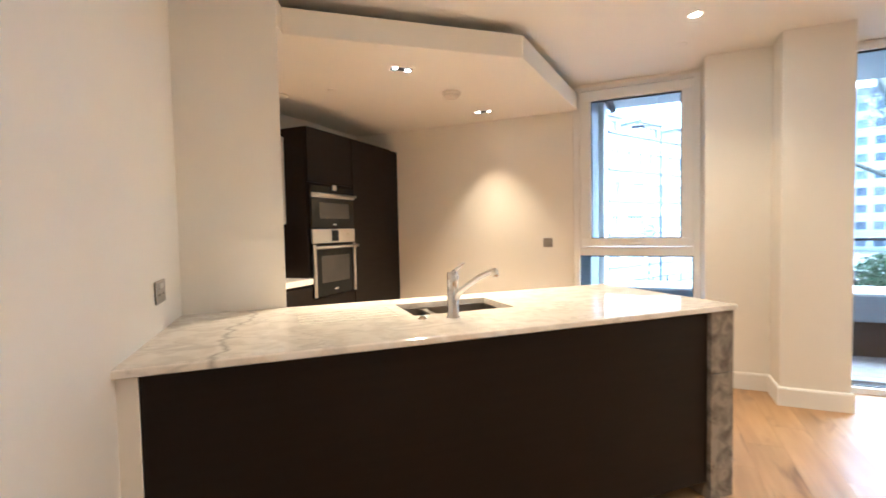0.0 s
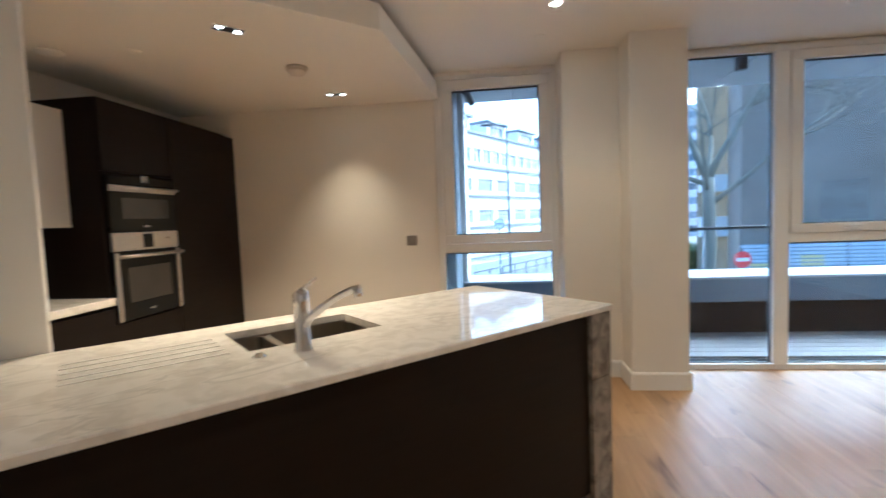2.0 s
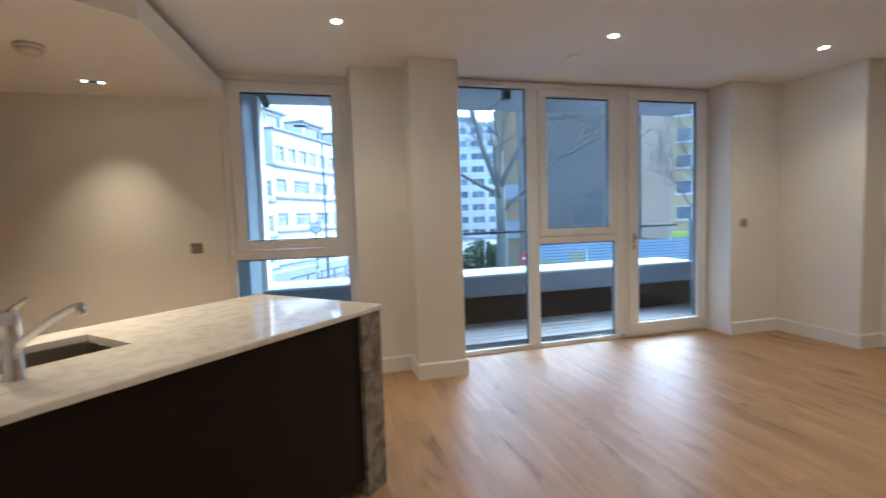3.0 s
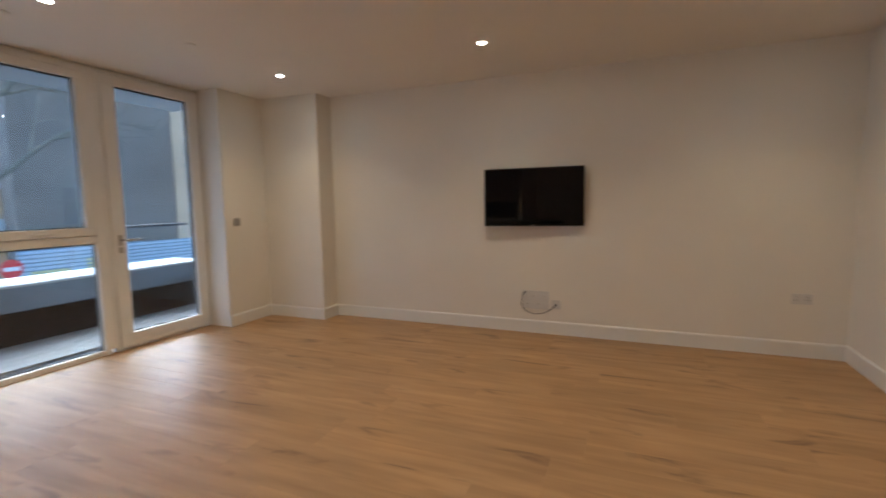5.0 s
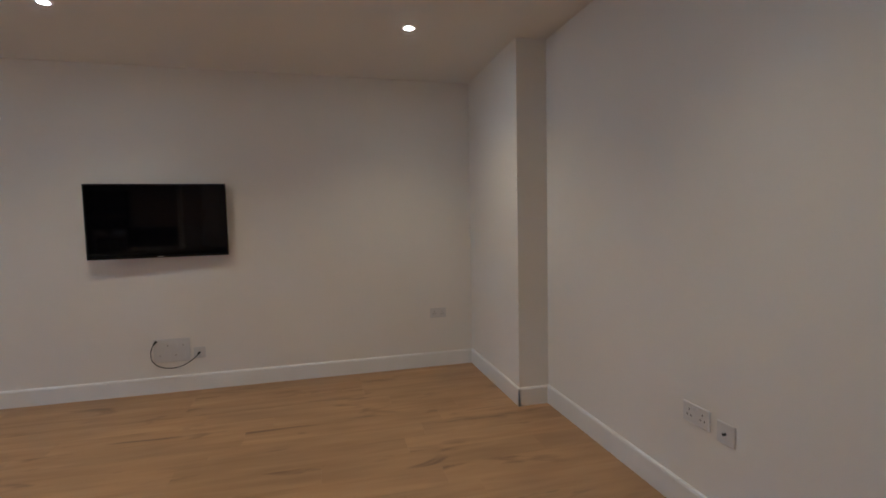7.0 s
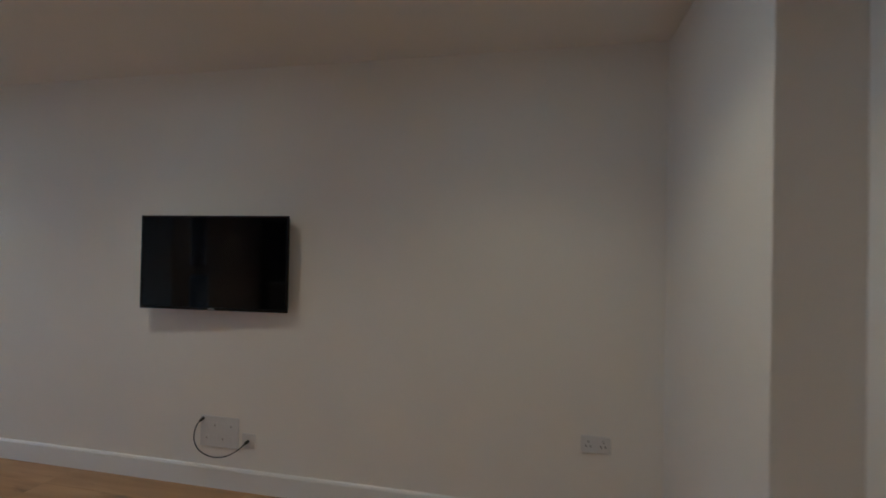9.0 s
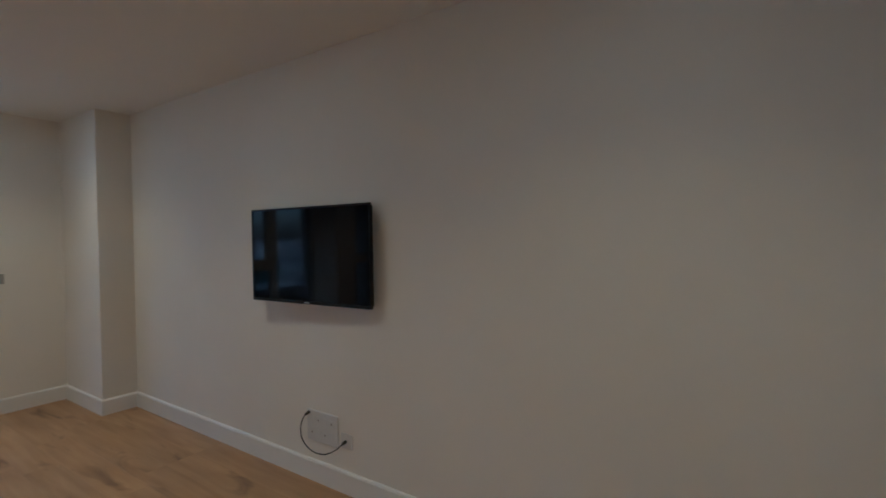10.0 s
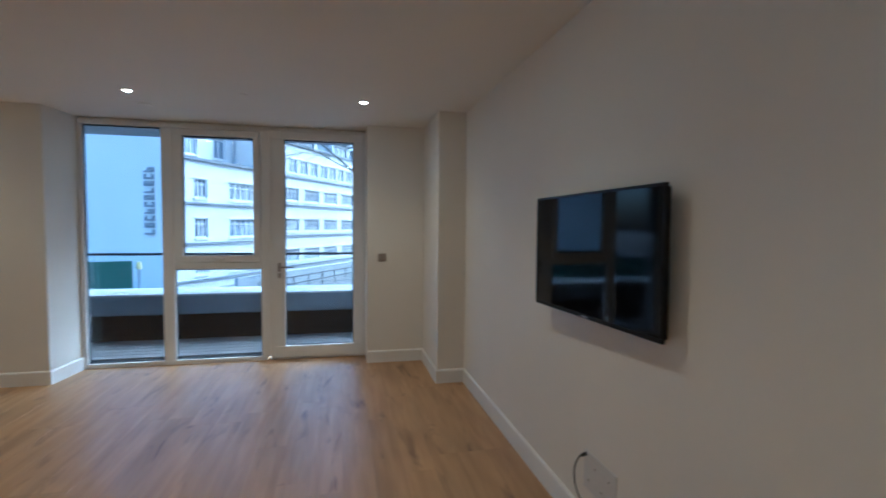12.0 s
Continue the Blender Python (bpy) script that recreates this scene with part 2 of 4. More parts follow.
M_TVBODY = material("tv_bezel", (0.005, 0.005, 0.006), 0.35, spec=0.2)
M_LAMP = glow("lamp_face", (1.0, 0.86, 0.66), 40.0)
M_LAMP_DIM = glow("lamp_face_soft", (1.0, 0.85, 0.64), 3.0)
M_BAFFLE = material("lamp_baffle", (0.02, 0.018, 0.016), 0.5)
M_DETECT = material("detector_plastic", (0.66, 0.61, 0.55), 0.5, second=(0.6, 0.55, 0.5), scale=15)


# ---- mesh helpers ----
def box(bm, x0, x1, y0, y1, z0, z1, bevel=0.0, segments=1):
    m = Matrix.Translation(((x0 + x1) / 2, (y0 + y1) / 2, (z0 + z1) / 2)) @ Matrix.Diagonal((x1 - x0, y1 - y0, z1 - z0, 1))
    r = bmesh.ops.create_cube(bm, size=1, matrix=m)
    if bevel:
        edges = list({e for v in r["verts"] for e in v.link_edges})
        bmesh.ops.bevel(bm, geom=edges, offset=bevel, segments=segments, affect='EDGES', profile=0.6)
    return bm


def boxes(*items, bevel=0.0):
    bm = bmesh.new()
    for it in items:
        box(bm, *it, bevel=bevel)
    return bm


def prism(outline, z0, z1, bevel=0.0):
    """An upright block over an outline given counter-clockwise."""
    bm = bmesh.new()
    low = [bm.verts.new((x, y, z0)) for x, y in outline]
    high = [bm.verts.new((x, y, z1)) for x, y in outline]
    bm.faces.new(low[::-1])
    bm.faces.new(high)
    k = len(outline)
    for i in range(k):
        bm.faces.new((low[i], low[(i + 1) % k], high[(i + 1) % k], high[i]))
    bmesh.ops.recalc_face_normals(bm, faces=bm.faces)
    if bevel:
        bmesh.ops.bevel(bm, geom=[e for e in bm.edges], offset=bevel, segments=2, affect='EDGES', profile=0.6)
    return bm


def cyl(bm, p, q, r0, r1=None, n=20, caps=True):
    """A round bar from p to q."""
    p, q = Vector(p), Vector(q)
    d = q - p
    m = Matrix.Translation((p + q) / 2) @ d.to_track_quat('Z', 'Y').to_matrix().to_4x4()
    bmesh.ops.create_cone(bm, cap_ends=caps, segments=n, radius1=r0, radius2=r0 if r1 is None else r1, depth=d.length, matrix=m)
    return bm


def bar(p, q, r0, r1=None, n=20):
    return cyl(bmesh.new(), p, q, r0, r1, n)


def lathe(profile, n=32):
    """A turned shape about z from (radius, height) pairs."""
    bm = bmesh.new()
    rings = [[bm.verts.new((r * math.cos(2 * math.pi * k / n), r * math.sin(2 * math.pi * k / n), z)) for k in range(n)] for r, z in profile]
    for a, b in zip(rings, rings[1:]):
        for k in range(n):
            bm.faces.new((a[k], a[(k + 1) % n], b[(k + 1) % n], b[k]))
    bm.faces.new(rings[0][::-1])
    bm.faces.new(rings[-1])
    bmesh.ops.recalc_face_normals(bm, faces=bm.faces)
    return bm


def tube(points, r, n=10):
    """A bent round tube through points."""
    bm = bmesh.new()
    pts = [Vector(p) for p in points]
    rings = []
    side = None
    for i, p in enumerate(pts):
        d = (pts[min(i + 1, len(pts) - 1)] - pts[max(i - 1, 0)]).normalized()
        if side is None:
            side = d.orthogonal().normalized()
        side = (side - d * side.dot(d)).normalized()
        up = d.cross(side)
        rad = r[i] if isinstance(r, (list, tuple)) else r
        rings.append([bm.verts.new(p + (side * math.cos(2 * math.pi * k / n) + up * math.sin(2 * math.pi * k / n)) * rad) for k in range(n)])
    for a, b in zip(rings, rings[1:]):
        for k in range(n):
            bm.faces.new((a[k], a[(k + 1) % n], b[(k + 1) % n], b[k]))
    bm.faces.new(rings[0][::-1])
    bm.faces.new(rings[-1])
    bmesh.ops.recalc_face_normals(bm, faces=bm.faces)
    return bm


def mesh_of(name, bm, mat, smooth=False):
    me = bpy.data.meshes.new(name)
    bm.to_mesh(me)
    bm.free()
    me.materials.append(mat)
    if smooth:
        me.shade_smooth()
    return me


def part(name, bm, mat, parent, label="", smooth=False):
    ob = new(name, mesh_of(name, bm, mat, smooth))
    ob.parent = parent
    if label:
        ob["label"] = label
    return ob


def thing(name, label, category, m=None, group="", kind="", bm=None, mat=None, smooth=False):
    ob = new(name, mesh_of(name, bm, mat, smooth) if bm else None)
    if m is not None:
        ob.matrix_world = m
    return tagged(ob, label, category, group, kind)


def structure(name, bm, mat, label, category="wall"):
    return thing(name, label, category, kind="structure", bm=bm, mat=mat)


def run(a, b, depth):
    """The outline of a straight wall whose room face goes from a to b; depth lies to its right."""
    a, b = Vector(a), Vector(b)
    d = (b - a).normalized()
    nrm = Vector((d.y, -d.x)) * depth
    pts = [a, b, b + nrm, a + nrm]
    return [(p.x, p.y) for p in pts]


# ---- shell ----
UX, UY = 0.7155, 0.6986                 # along the island
ISL = Vector((-4.75, -1.88))          # its free front corner
IU, IV = Vector((UX, UY)), Vector((-UY, UX))


def isl(u, v):
    p = ISL + IU * u + IV * v
    return (p.x, p.y)


LW0 = isl(-2.433, 0.93)                # inner end of the slanted wall
LW1 = isl(-2.55, -2.55)               # its other end

PAINT = "plain off-white painted plaster wall"


def add_wall(name, a, b, depth=0.2, z0=-0.1, z1=H + 0.05, label=PAINT):
    return structure(name, prism(run(a, b, depth), z0, z1), M_WALL, label)


# the room lies to the left of each run
add_wall("wall_tv", (0, -6.15), (0, -1.14), 0.2)
structure("wall_column_corner", prism([(-0.27, -1.14), (0.2, -1.14), (0.2, 0.05), (-0.27, 0.05)], -0.1, H + 0.05), M_WALL, "off-white boxed-in corner column", "column")
structure("wall_switch", prism([(-0.9, -0.34), (-0.27, -0.34), (-0.27, 0.06), (-0.9, 0.06)], -0.1, H + 0.05), M_WALL, "short off-white wall beside the balcony door")
structure("wall_pier", prism([(-4.26, -0.49), (-3.86, -0.49), (-3.80, 0.06), (-4.26, 0.06)], -0.1, H + 0.05), M_WALL, "off-white pier between the windows", "column")
structure("wall_recess", prism([(-4.70, -0.20), (-4.26, -0.20), (-4.26, 0.21), (-4.70, 0.21)], -0.1, H + 0.05), M_WALL, "off-white recessed wall beside the kitchen window")
add_wall("wall_kitchen_window", (-5.76, 0.15), (-8.4, 0.15), 0.2)
structure("wall_window_head", prism([(-3.80, 0.0), (-0.9, 0.0), (-0.9, 0.10), (-3.80, 0.10)], 2.585, H + 0.05), M_WALL, "white strip above the balcony windows")
structure("wall_window_head_kitchen", prism([(-5.76, 0.12), (-4.70, 0.12), (-4.70, 0.22), (-5.76, 0.22)], 2.585, H + 0.05), M_WALL, "white strip above the kitchen window")
add_wall("wall_kitchen_back", (-8.2, 0.35), (-8.2, -3.2), 0.2)
add_wall("wall_kitchen_side", (-8.4, -3.1), (-7.2, -3.1), 0.15)
structure("wall_over_island", prism([isl(-2.6, 0.91), isl(-1.965, 0.91), isl(-1.965, 1.04), isl(-2.6, 1.04)], -0.1, H + 0.05), M_WALL, "off-white wall end rising behind the worktop")
structure("wall_slanted", prism([isl(-2.55, -2.55), isl(-2.43, 1.04), isl(-2.65, 1.04), isl(-2.77, -2.55)], -0.1, H + 0.05), M_WALL, "long off-white wall at the worktop end")
add_wall("wall_hall_west", LW1, (LW1[0], -8.7), 0.2)
add_wall("wall_hall_end", (LW1[0] - 0.2, -8.6), (-2.77, -8.6), 0.2)
structure("wall_return", prism([(-1.1, -6.8), (0.2, -6.8), (0.2, -6.15), (-1.1, -6.15)], -0.1, H + 0.05), M_WALL, "off-white boxed-out wall return")
structure("wall_south", prism([(-3.6, -8.6), (-1.1, -8.6), (-1.1, -6.38), (-3.6, -6.38)], -0.1, H + 0.05), M_WALL, "off-white wall with low sockets")

ceil = structure("ceiling", boxes((-8.5, 0.3, -8.8, 0.12, H, H + 0.2)), M_CEIL, "smooth white painted ceiling", "ceiling")
lowered = [(-8.3, -3.2), isl(-2.3, 1.03), isl(-1.975, 1.03), (-6.95, -2.39), (-5.85, -1.42), (-5.72, 0.149), (-8.3, 0.149)]
structure("ceiling_kitchen", prism(lowered, HK, 2.535), M_CEIL, "lowered white kitchen ceiling with a shadow gap", "ceiling")
inner = [(-8.3, -3.2), isl(-2.3, 1.15), (-7.20, -2.31), (-6.14, -1.32), (-6.02, 0.149), (-8.3, 0.149)]
structure("ceiling_kitchen_core", prism(inner, 2.537, H + 0.02), M_CEIL, "recessed upstand above the lowered ceiling", "ceiling")

# skirting boards
def skirting(a, b):
    a, b = Vector(a), Vector(b)
    d = (b - a).normalized()
    nrm = Vector((d.y, -d.x))
    L = (b - a).length
    bm = bmesh.new()
    prof = [(0.0, 0.0), (-0.016, 0.0), (-0.016, 0.118), (-0.012, 0.128), (-0.006, 0.132), (0.0, 0.132)]
    ends = []
    for s in (0, L):
        ends.append([bm.verts.new((a.x + d.x * s + nrm.x * o, a.y + d.y * s + nrm.y * o, z)) for o, z in prof])
    for i in range(len(prof)):
        j = (i + 1) % len(prof)
        bm.faces.new((ends[0][i], ends[0][j], ends[1][j], ends[1][i]))
    bm.faces.new(ends[0][::-1])
    bm.faces.new(ends[1])
    bmesh.ops.recalc_face_normals(bm, faces=bm.faces)
    ob = structure("baseboard", bm, M_TRIM, "white moulded skirting board along the wall", "skirting board")
    return ob


for a, b in (((0, -6.15), (0, -1.14)), ((0, -1.14), (-0.286, -1.14)), ((-0.27, -1.14), (-0.27, -0.34)), ((-0.27, -0.34), (-0.9, -0.34)),
             ((-3.80, 0.0), (-3.858, -0.506)), ((-3.85, -0.49), (-4.276, -0.49)), ((-4.26, -0.49), (-4.26, -0.2)), ((-4.26, -0.2), (-4.7, -0.2)),
             ((-1.116, -6.15), (0, -6.15)), ((-1.1, -6.38), (-1.1, -6.134)), ((-3.616, -6.38), (-1.1, -6.38)), ((-3.6, -8.6), (-3.6, -6.364)),
             (isl(-2.467, -0.01), LW1), ((-5.76, 0.15), (-7.6, 0.15))):
    skirting(a, b)


# ---- windows ----
def frame_ring(x0, x1, z0, z1, left, right, bottom, top, y0, y1, bevel=0.004):
    """Four bars round an opening, butted end to end."""
    return boxes((x0, x1, y0, y1, z0, z0 + bottom), (x0, x1, y0, y1, z1 - top, z1), (x0, x0 + left, y0, y1, z0 + bottom, z1 - top), (x1 - right, x1, y0, y1, z0 + bottom, z1 - top), bevel=bevel)


def pane(x0, x1, z0, z1, y, parent):
    g = part("pane", boxes((x0, x1, y, y + 0.008, z0, z1)), M_GLASS, parent, "clear glass pane")
    g.visible_shadow = False
    part("gasket", frame_ring(x0 - 0.002, x1 + 0.002, z0 - 0.002, z1 + 0.002, 0.010, 0.010, 0.010, 0.014, y - 0.006, y + 0.016, 0), M_GASKET, parent, "black glazing gasket")
    return g


FY = 0.0
w1 = thing("window_1", "white kitchen window with an opening sash above a fixed light", "window", kind="structure")
KY = 0.15
part("window_frame", frame_ring(-5.76, -4.70, 0.0, 2.59, 0.055, 0.05, 0.06, 0.04, KY - 0.02, KY + 0.06), M_FRAME, w1)
part("transom", boxes((-5.705, -4.75, KY - 0.02, KY + 0.06, 1.02, 1.10), bevel=0.004), M_FRAME, w1)
s = part("sash", frame_ring(-5.69, -4.76, 1.105, 2.54, 0.09, 0.085, 0.075, 0.085, KY - 0.035, KY + 0.045), M_FRAME, w1, "white opening sash")
pane(-5.60, -4.845, 1.18, 2.455, KY + 0.01, s)
part("window_handle", boxes((-5.27, -5.17, KY - 0.06, KY - 0.036, 1.125, 1.14), bevel=0.004), M_FRAME, s, "small white window handle")
part("window_stud", boxes((-5.705, -5.69, KY - 0.02, KY + 0.06, 1.10, 2.55), (-4.76, -4.75, KY - 0.02, KY + 0.06, 1.10, 2.55)), M_FRAME, w1)
pane(-5.705, -4.75, 0.06, 1.02, KY + 0.02, w1)
part("window_sill", boxes((-5.76, -4.70, KY - 0.19, KY - 0.02, -0.02, 0.02)), M_TRIM, w1)

w2 = thing("window_2", "full-height white balcony glazing with fixed lights and a tilting sash", "window", kind="structure")
part("window_frame", boxes((-3.80, -1.99, FY - 0.03, FY + 0.05, -0.005, 0.045), (-3.80, -1.94, FY - 0.03, FY + 0.05, 2.54, 2.585), (-3.80, -3.765, FY - 0.03, FY + 0.05, 0.045, 2.54), bevel=0.003), M_FRAME, w2)
part("mullion", boxes((-3.035, -2.92, FY - 0.035, FY + 0.05, 0.045, 2.54), bevel=0.004), M_FRAME, w2)
part("mullion", boxes((-2.045, -1.945, FY - 0.035, FY + 0.05, 0.045, 2.54), bevel=0.004), M_FRAME, w2)
part("transom", boxes((-2.92, -2.045, FY - 0.03, FY + 0.05, 1.035, 1.11), bevel=0.004), M_FRAME, w2)
pane(-3.765, -3.035, 0.045, 2.54, FY + 0.01, w2)
pane(-2.92, -2.045, 0.045, 1.035, FY + 0.01, w2)
s = part("sash", frame_ring(-2.915, -2.05, 1.112, 2.535, 0.088, 0.07, 0.072, 0.068, FY - 0.045, FY + 0.04), M_FRAME, w2, "white tilting sash")
pane(-2.828, -2.118, 1.183, 2.468, FY, s)
part("window_handle", boxes((-2.53, -2.42, FY - 0.07, FY - 0.046, 1.14, 1.155), bevel=0.004), M_FRAME, s, "small white window handle")

d1 = thing("door_1", "closed white-framed glazed balcony door", "door", kind="structure")
part("door_frame", boxes((-1.943, -1.915, FY - 0.035, FY + 0.05, 0, 2.56), (-0.93, -0.9, FY - 0.035, FY + 0.05, 0, 2.56), (-1.94, -0.9, FY - 0.035, FY + 0.05, 2.56, 2.585), (-1.915, -0.93, FY - 0.035, FY + 0.06, -0.01, 0.018), bevel=0.003), M_FRAME, d1)
leaf = part("door_leaf", frame_ring(-1.912, -0.933, 0.022, 2.556, 0.122, 0.105, 0.133, 0.086, FY - 0.055, FY + 0.03), M_FRAME, d1, "white door leaf")
pane(-1.79, -1.04, 0.155, 2.47, FY - 0.012, leaf)
hd = boxes((-1.868, -1.832, FY - 0.063, FY - 0.055, 1.0, 1.10), bevel=0.003)
cyl(hd, (-1.85, FY - 0.06, 1.053), (-1.85, FY - 0.11, 1.053), 0.011)
cyl(hd, (-1.858, FY - 0.108, 1.053), (-1.69, FY - 0.108, 1.050), 0.010, 0.009)
part("door_handle", hd, M_NICKEL, leaf, "satin nickel lever handle")
part("lock", boxes((-1.866, -1.834, FY - 0.067, FY - 0.055, 0.93, 0.985), bevel=0.004), M_NICKEL, leaf, "satin nickel lock escutcheon")

# ---- island ----
IM = Matrix(((UX, -UY, 0, ISL.x), (UY, UX, 0, ISL.y), (0, 0, 1, 0), (0, 0, 0, 1)))   # island frame: x along, y deep


def top_with_hole():
    """The worktop as a ring of blocks round the two bowls."""
    x0, x1, y0, y1 = -2.478, 0.008, -0.018, 0.905
    hx0, hx1, hy0, hy1 = -1.445, -0.945, 0.392, 0.732
    bm = bmesh.new()
    out = [(x0, y0), (x1, y0), (x1, y1), (x0, y1)]
    hole = [(hx0, hy0), (hx1, hy0), (hx1, hy1), (hx0, hy1)]
    rows = []
    for ring, zs in ((out, (0.893, 0.897, 0.915, 0.92)), (hole, (0.893, 0.92))):
        rows.append([[bm.verts.new((x + (math.copysign(0.004, -(x - (x0 + x1) / 2)) if ring is out and z in (0.893, 0.92) else 0), y + (math.copysign(0.004, -(y - (y0 + y1) / 2)) if ring is out and z in (0.893, 0.92) else 0), z)) for x, y in ring] for z in zs])
    o, h = rows
    for lay in (o, h):
        for a, b in zip(lay, lay[1:]):
            for k in range(4):
                bm.faces.new((a[k], a[(k + 1) % 4], b[(k + 1) % 4], b[k]))
    for k in range(4):
        bm.faces.new((o[-1][k], o[-1][(k + 1) % 4], h[-1][(k + 1) % 4], h[-1][k]))
        bm.faces.new((o[0][k], o[0][(k + 1) % 4], h[0][(k + 1) % 4], h[0][k]))
    bmesh.ops.recalc_face_normals(bm, faces=bm.faces)
    return bm


top = thing("worktop", "polished white marble island worktop with grey veins", "worktop", IM, bm=top_with_hole(), mat=M_MARBLE)
# raised strips as grooves; their highlights are put into the paler colour
for k in range(5):
    y = 0.415 + k * 0.062
    part("drainer_groove", boxes((-1.93, -1.50, y, y + 0.014, 0.9195, 0.9228), bevel=0.0012), M_GROOVE_GLINT, top)

unit = thing("kitchen_island", "dark brown kitchen island with a grey marble end panel", "kitchen island", IM)
part("front_panel", boxes((-2.405, -0.142, 0.014, 0.05, 0.085, 0.892), bevel=0.002), M_DARK, unit, "dark brown veneered front panel")
part("filler", boxes((-2.474, -2.407, 0.014, 0.05, 0.0, 0.892), bevel=0.002), M_WALL, unit, "white filler strip")
part("carcass", boxes((-2.43, -0.142, 0.052, 0.38, 0.09, 0.891), (-2.43, -0.142, 0.75, 0.85, 0.09, 0.891), (-2.43, -1.5, 0.38, 0.75, 0.09, 0.891), (-0.93, -0.142, 0.38, 0.75, 0.09, 0.891), (-1.5, -0.93, 0.38, 0.75, 0.09, 0.65)), M_DARK, unit)
part("plinth", boxes((-2.43, -0.142, 0.25, 0.8, 0.0, 0.09)), M_DARK, unit)
part("end_panel", boxes((-0.14, 0.002, -0.006, 0.89, 0.602, 0.892), bevel=0.002), M_MARBLE_END, unit, "grey marble end panel")
part("end_panel", boxes((-0.14, 0.002, -0.006, 0.89, 0.0, 0.599), bevel=0.002), M_MARBLE_END, unit, "grey marble end panel")


def bowl(x0, x1, y0, y1, zt, zb):
    """An open steel basin with a rounded floor edge and a rim under the stone."""
    bm = bmesh.new()
    rings = []
    for inset, z in ((-0.012, zt), (0.0, zt), (0.003, zb + 0.03), (0.012, zb + 0.008), (0.03, zb)):
        r = 0.03 if inset >= 0 else 0.04
        ring = []
        for cx, cy, a0 in ((x1 - r - inset, y0 + r + inset, -90), (x1 - r - inset, y1 - r - inset, 0), (x0 + r + inset, y1 - r - inset, 90), (x0 + r + inset, y0 + r + inset, 180)):
            for k in range(5):
                a = radians(a0 + 22.5 * k)
                ring.append(bm.verts.new((cx + r * math.cos(a), cy + r * math.sin(a), z)))
        rings.append(ring)
    for a, b in zip(rings, rings[1:]):
        k = len(a)
        for i in range(k):
            bm.faces.new((a[i], a[(i + 1) % k], b[(i + 1) % k], b[i]))
    bm.faces.new(rings[-1])
    bmesh.ops.recalc_face_normals(bm, faces=bm.faces)
    bmesh.ops.reverse_faces(bm, faces=bm.faces)
    return bm


sink = thing("sink", "stainless steel undermounted sink with one and a half bowls", "sink", IM)
part("bowl", bowl(-1.438, -1.312, 0.398, 0.726, 0.888, 0.755), M_SINK, sink)
part("bowl", bowl(-1.284, -0.952, 0.398, 0.726, 0.888, 0.70), M_SINK, sink)
part("divider", boxes((-1.314, -1.282, 0.398, 0.726, 0.868, 0.886), bevel=0.005), M_SINK, sink)
part("rim", boxes((-1.45, -0.94, 0.388, 0.398, 0.880, 0.8922), (-1.45, -0.94, 0.726, 0.736, 0.880, 0.8922), (-1.45, -1.438, 0.398, 0.726, 0.880, 0.8922), (-0.952, -0.94, 0.398, 0.726, 0.880, 0.8922)), M_SINK, sink)
for x, z in ((-1.375, 0.756), (-1.118, 0.701)):
    part("drain", lathe([(0.028, 0), (0.03, 0.003), (0.022, 0.004), (0.02, 0.001)], 20), M_CHROME, sink).location = (x, 0.562, z)

tap = thing("tap", "chrome single-lever mixer tap with a raised straight spout", "tap", Matrix.Translation((-5.875, -2.600, 0.92)))
part("body", lathe([(0.030, 0), (0.030, 0.006), (0.025, 0.01), (0.0235, 0.15), (0.0245, 0.155), (0.0245, 0.185), (0.021, 0.195), (0.012, 0.198)], 28), M_CHROME, tap, smooth=True)
sd = Vector((0.88, -0.48, 0)).normalized()
p = [sd * 0.012 + Vector((0, 0, 0.085)), sd * 0.05 + Vector((0, 0, 0.118)), sd * 0.10 + Vector((0, 0, 0.148)), sd * 0.17 + Vector((0, 0, 0.186)), sd * 0.24 + Vector((0, 0, 0.214)), sd * 0.265 + Vector((0, 0, 0.218))]
part("spout", tube(p, [0.014, 0.0125, 0.0115, 0.0105, 0.0105, 0.011], 14), M_CHROME, tap, smooth=True)
part("aerator", bar(sd * 0.258 + Vector((0, 0, 0.216)), sd * 0.264 + Vector((0, 0, 0.194)), 0.012), M_CHROME, tap, smooth=True)
part("lever", tube([(0, 0, 0.192), tuple(sd * 0.03 + Vector((0, 0, 0.212))), tuple(sd * 0.075 + Vector((0, 0, 0.238)))], [0.010, 0.007, 0.005], 10), M_CHROME, tap, smooth=True)
button = thing("waste_button", "round chrome waste control set in the worktop", "sink fitting", IM @ Matrix.Translation((-1.438, 0.299, 0.92)), bm=lathe([(0.021, 0), (0.021, 0.004), (0.014, 0.006), (0.012, 0.012), (0.004, 0.013)], 20), mat=M_CHROME, smooth=True)

# ---- kitchen wall of units ----
KX = -7.65


def tall_unit(name, label, y0, y1):
    t = thing(name, label, "cabinet", group="tall kitchen units")
    part("body", boxes((-8.195, KX - 0.022, y0, y1, 0.1, 2.16)), M_DARK, t)
    part("plinth", boxes((-8.19, KX - 0.07, y0, y1, 0.0, 0.1)), M_DARK, t)
    return t


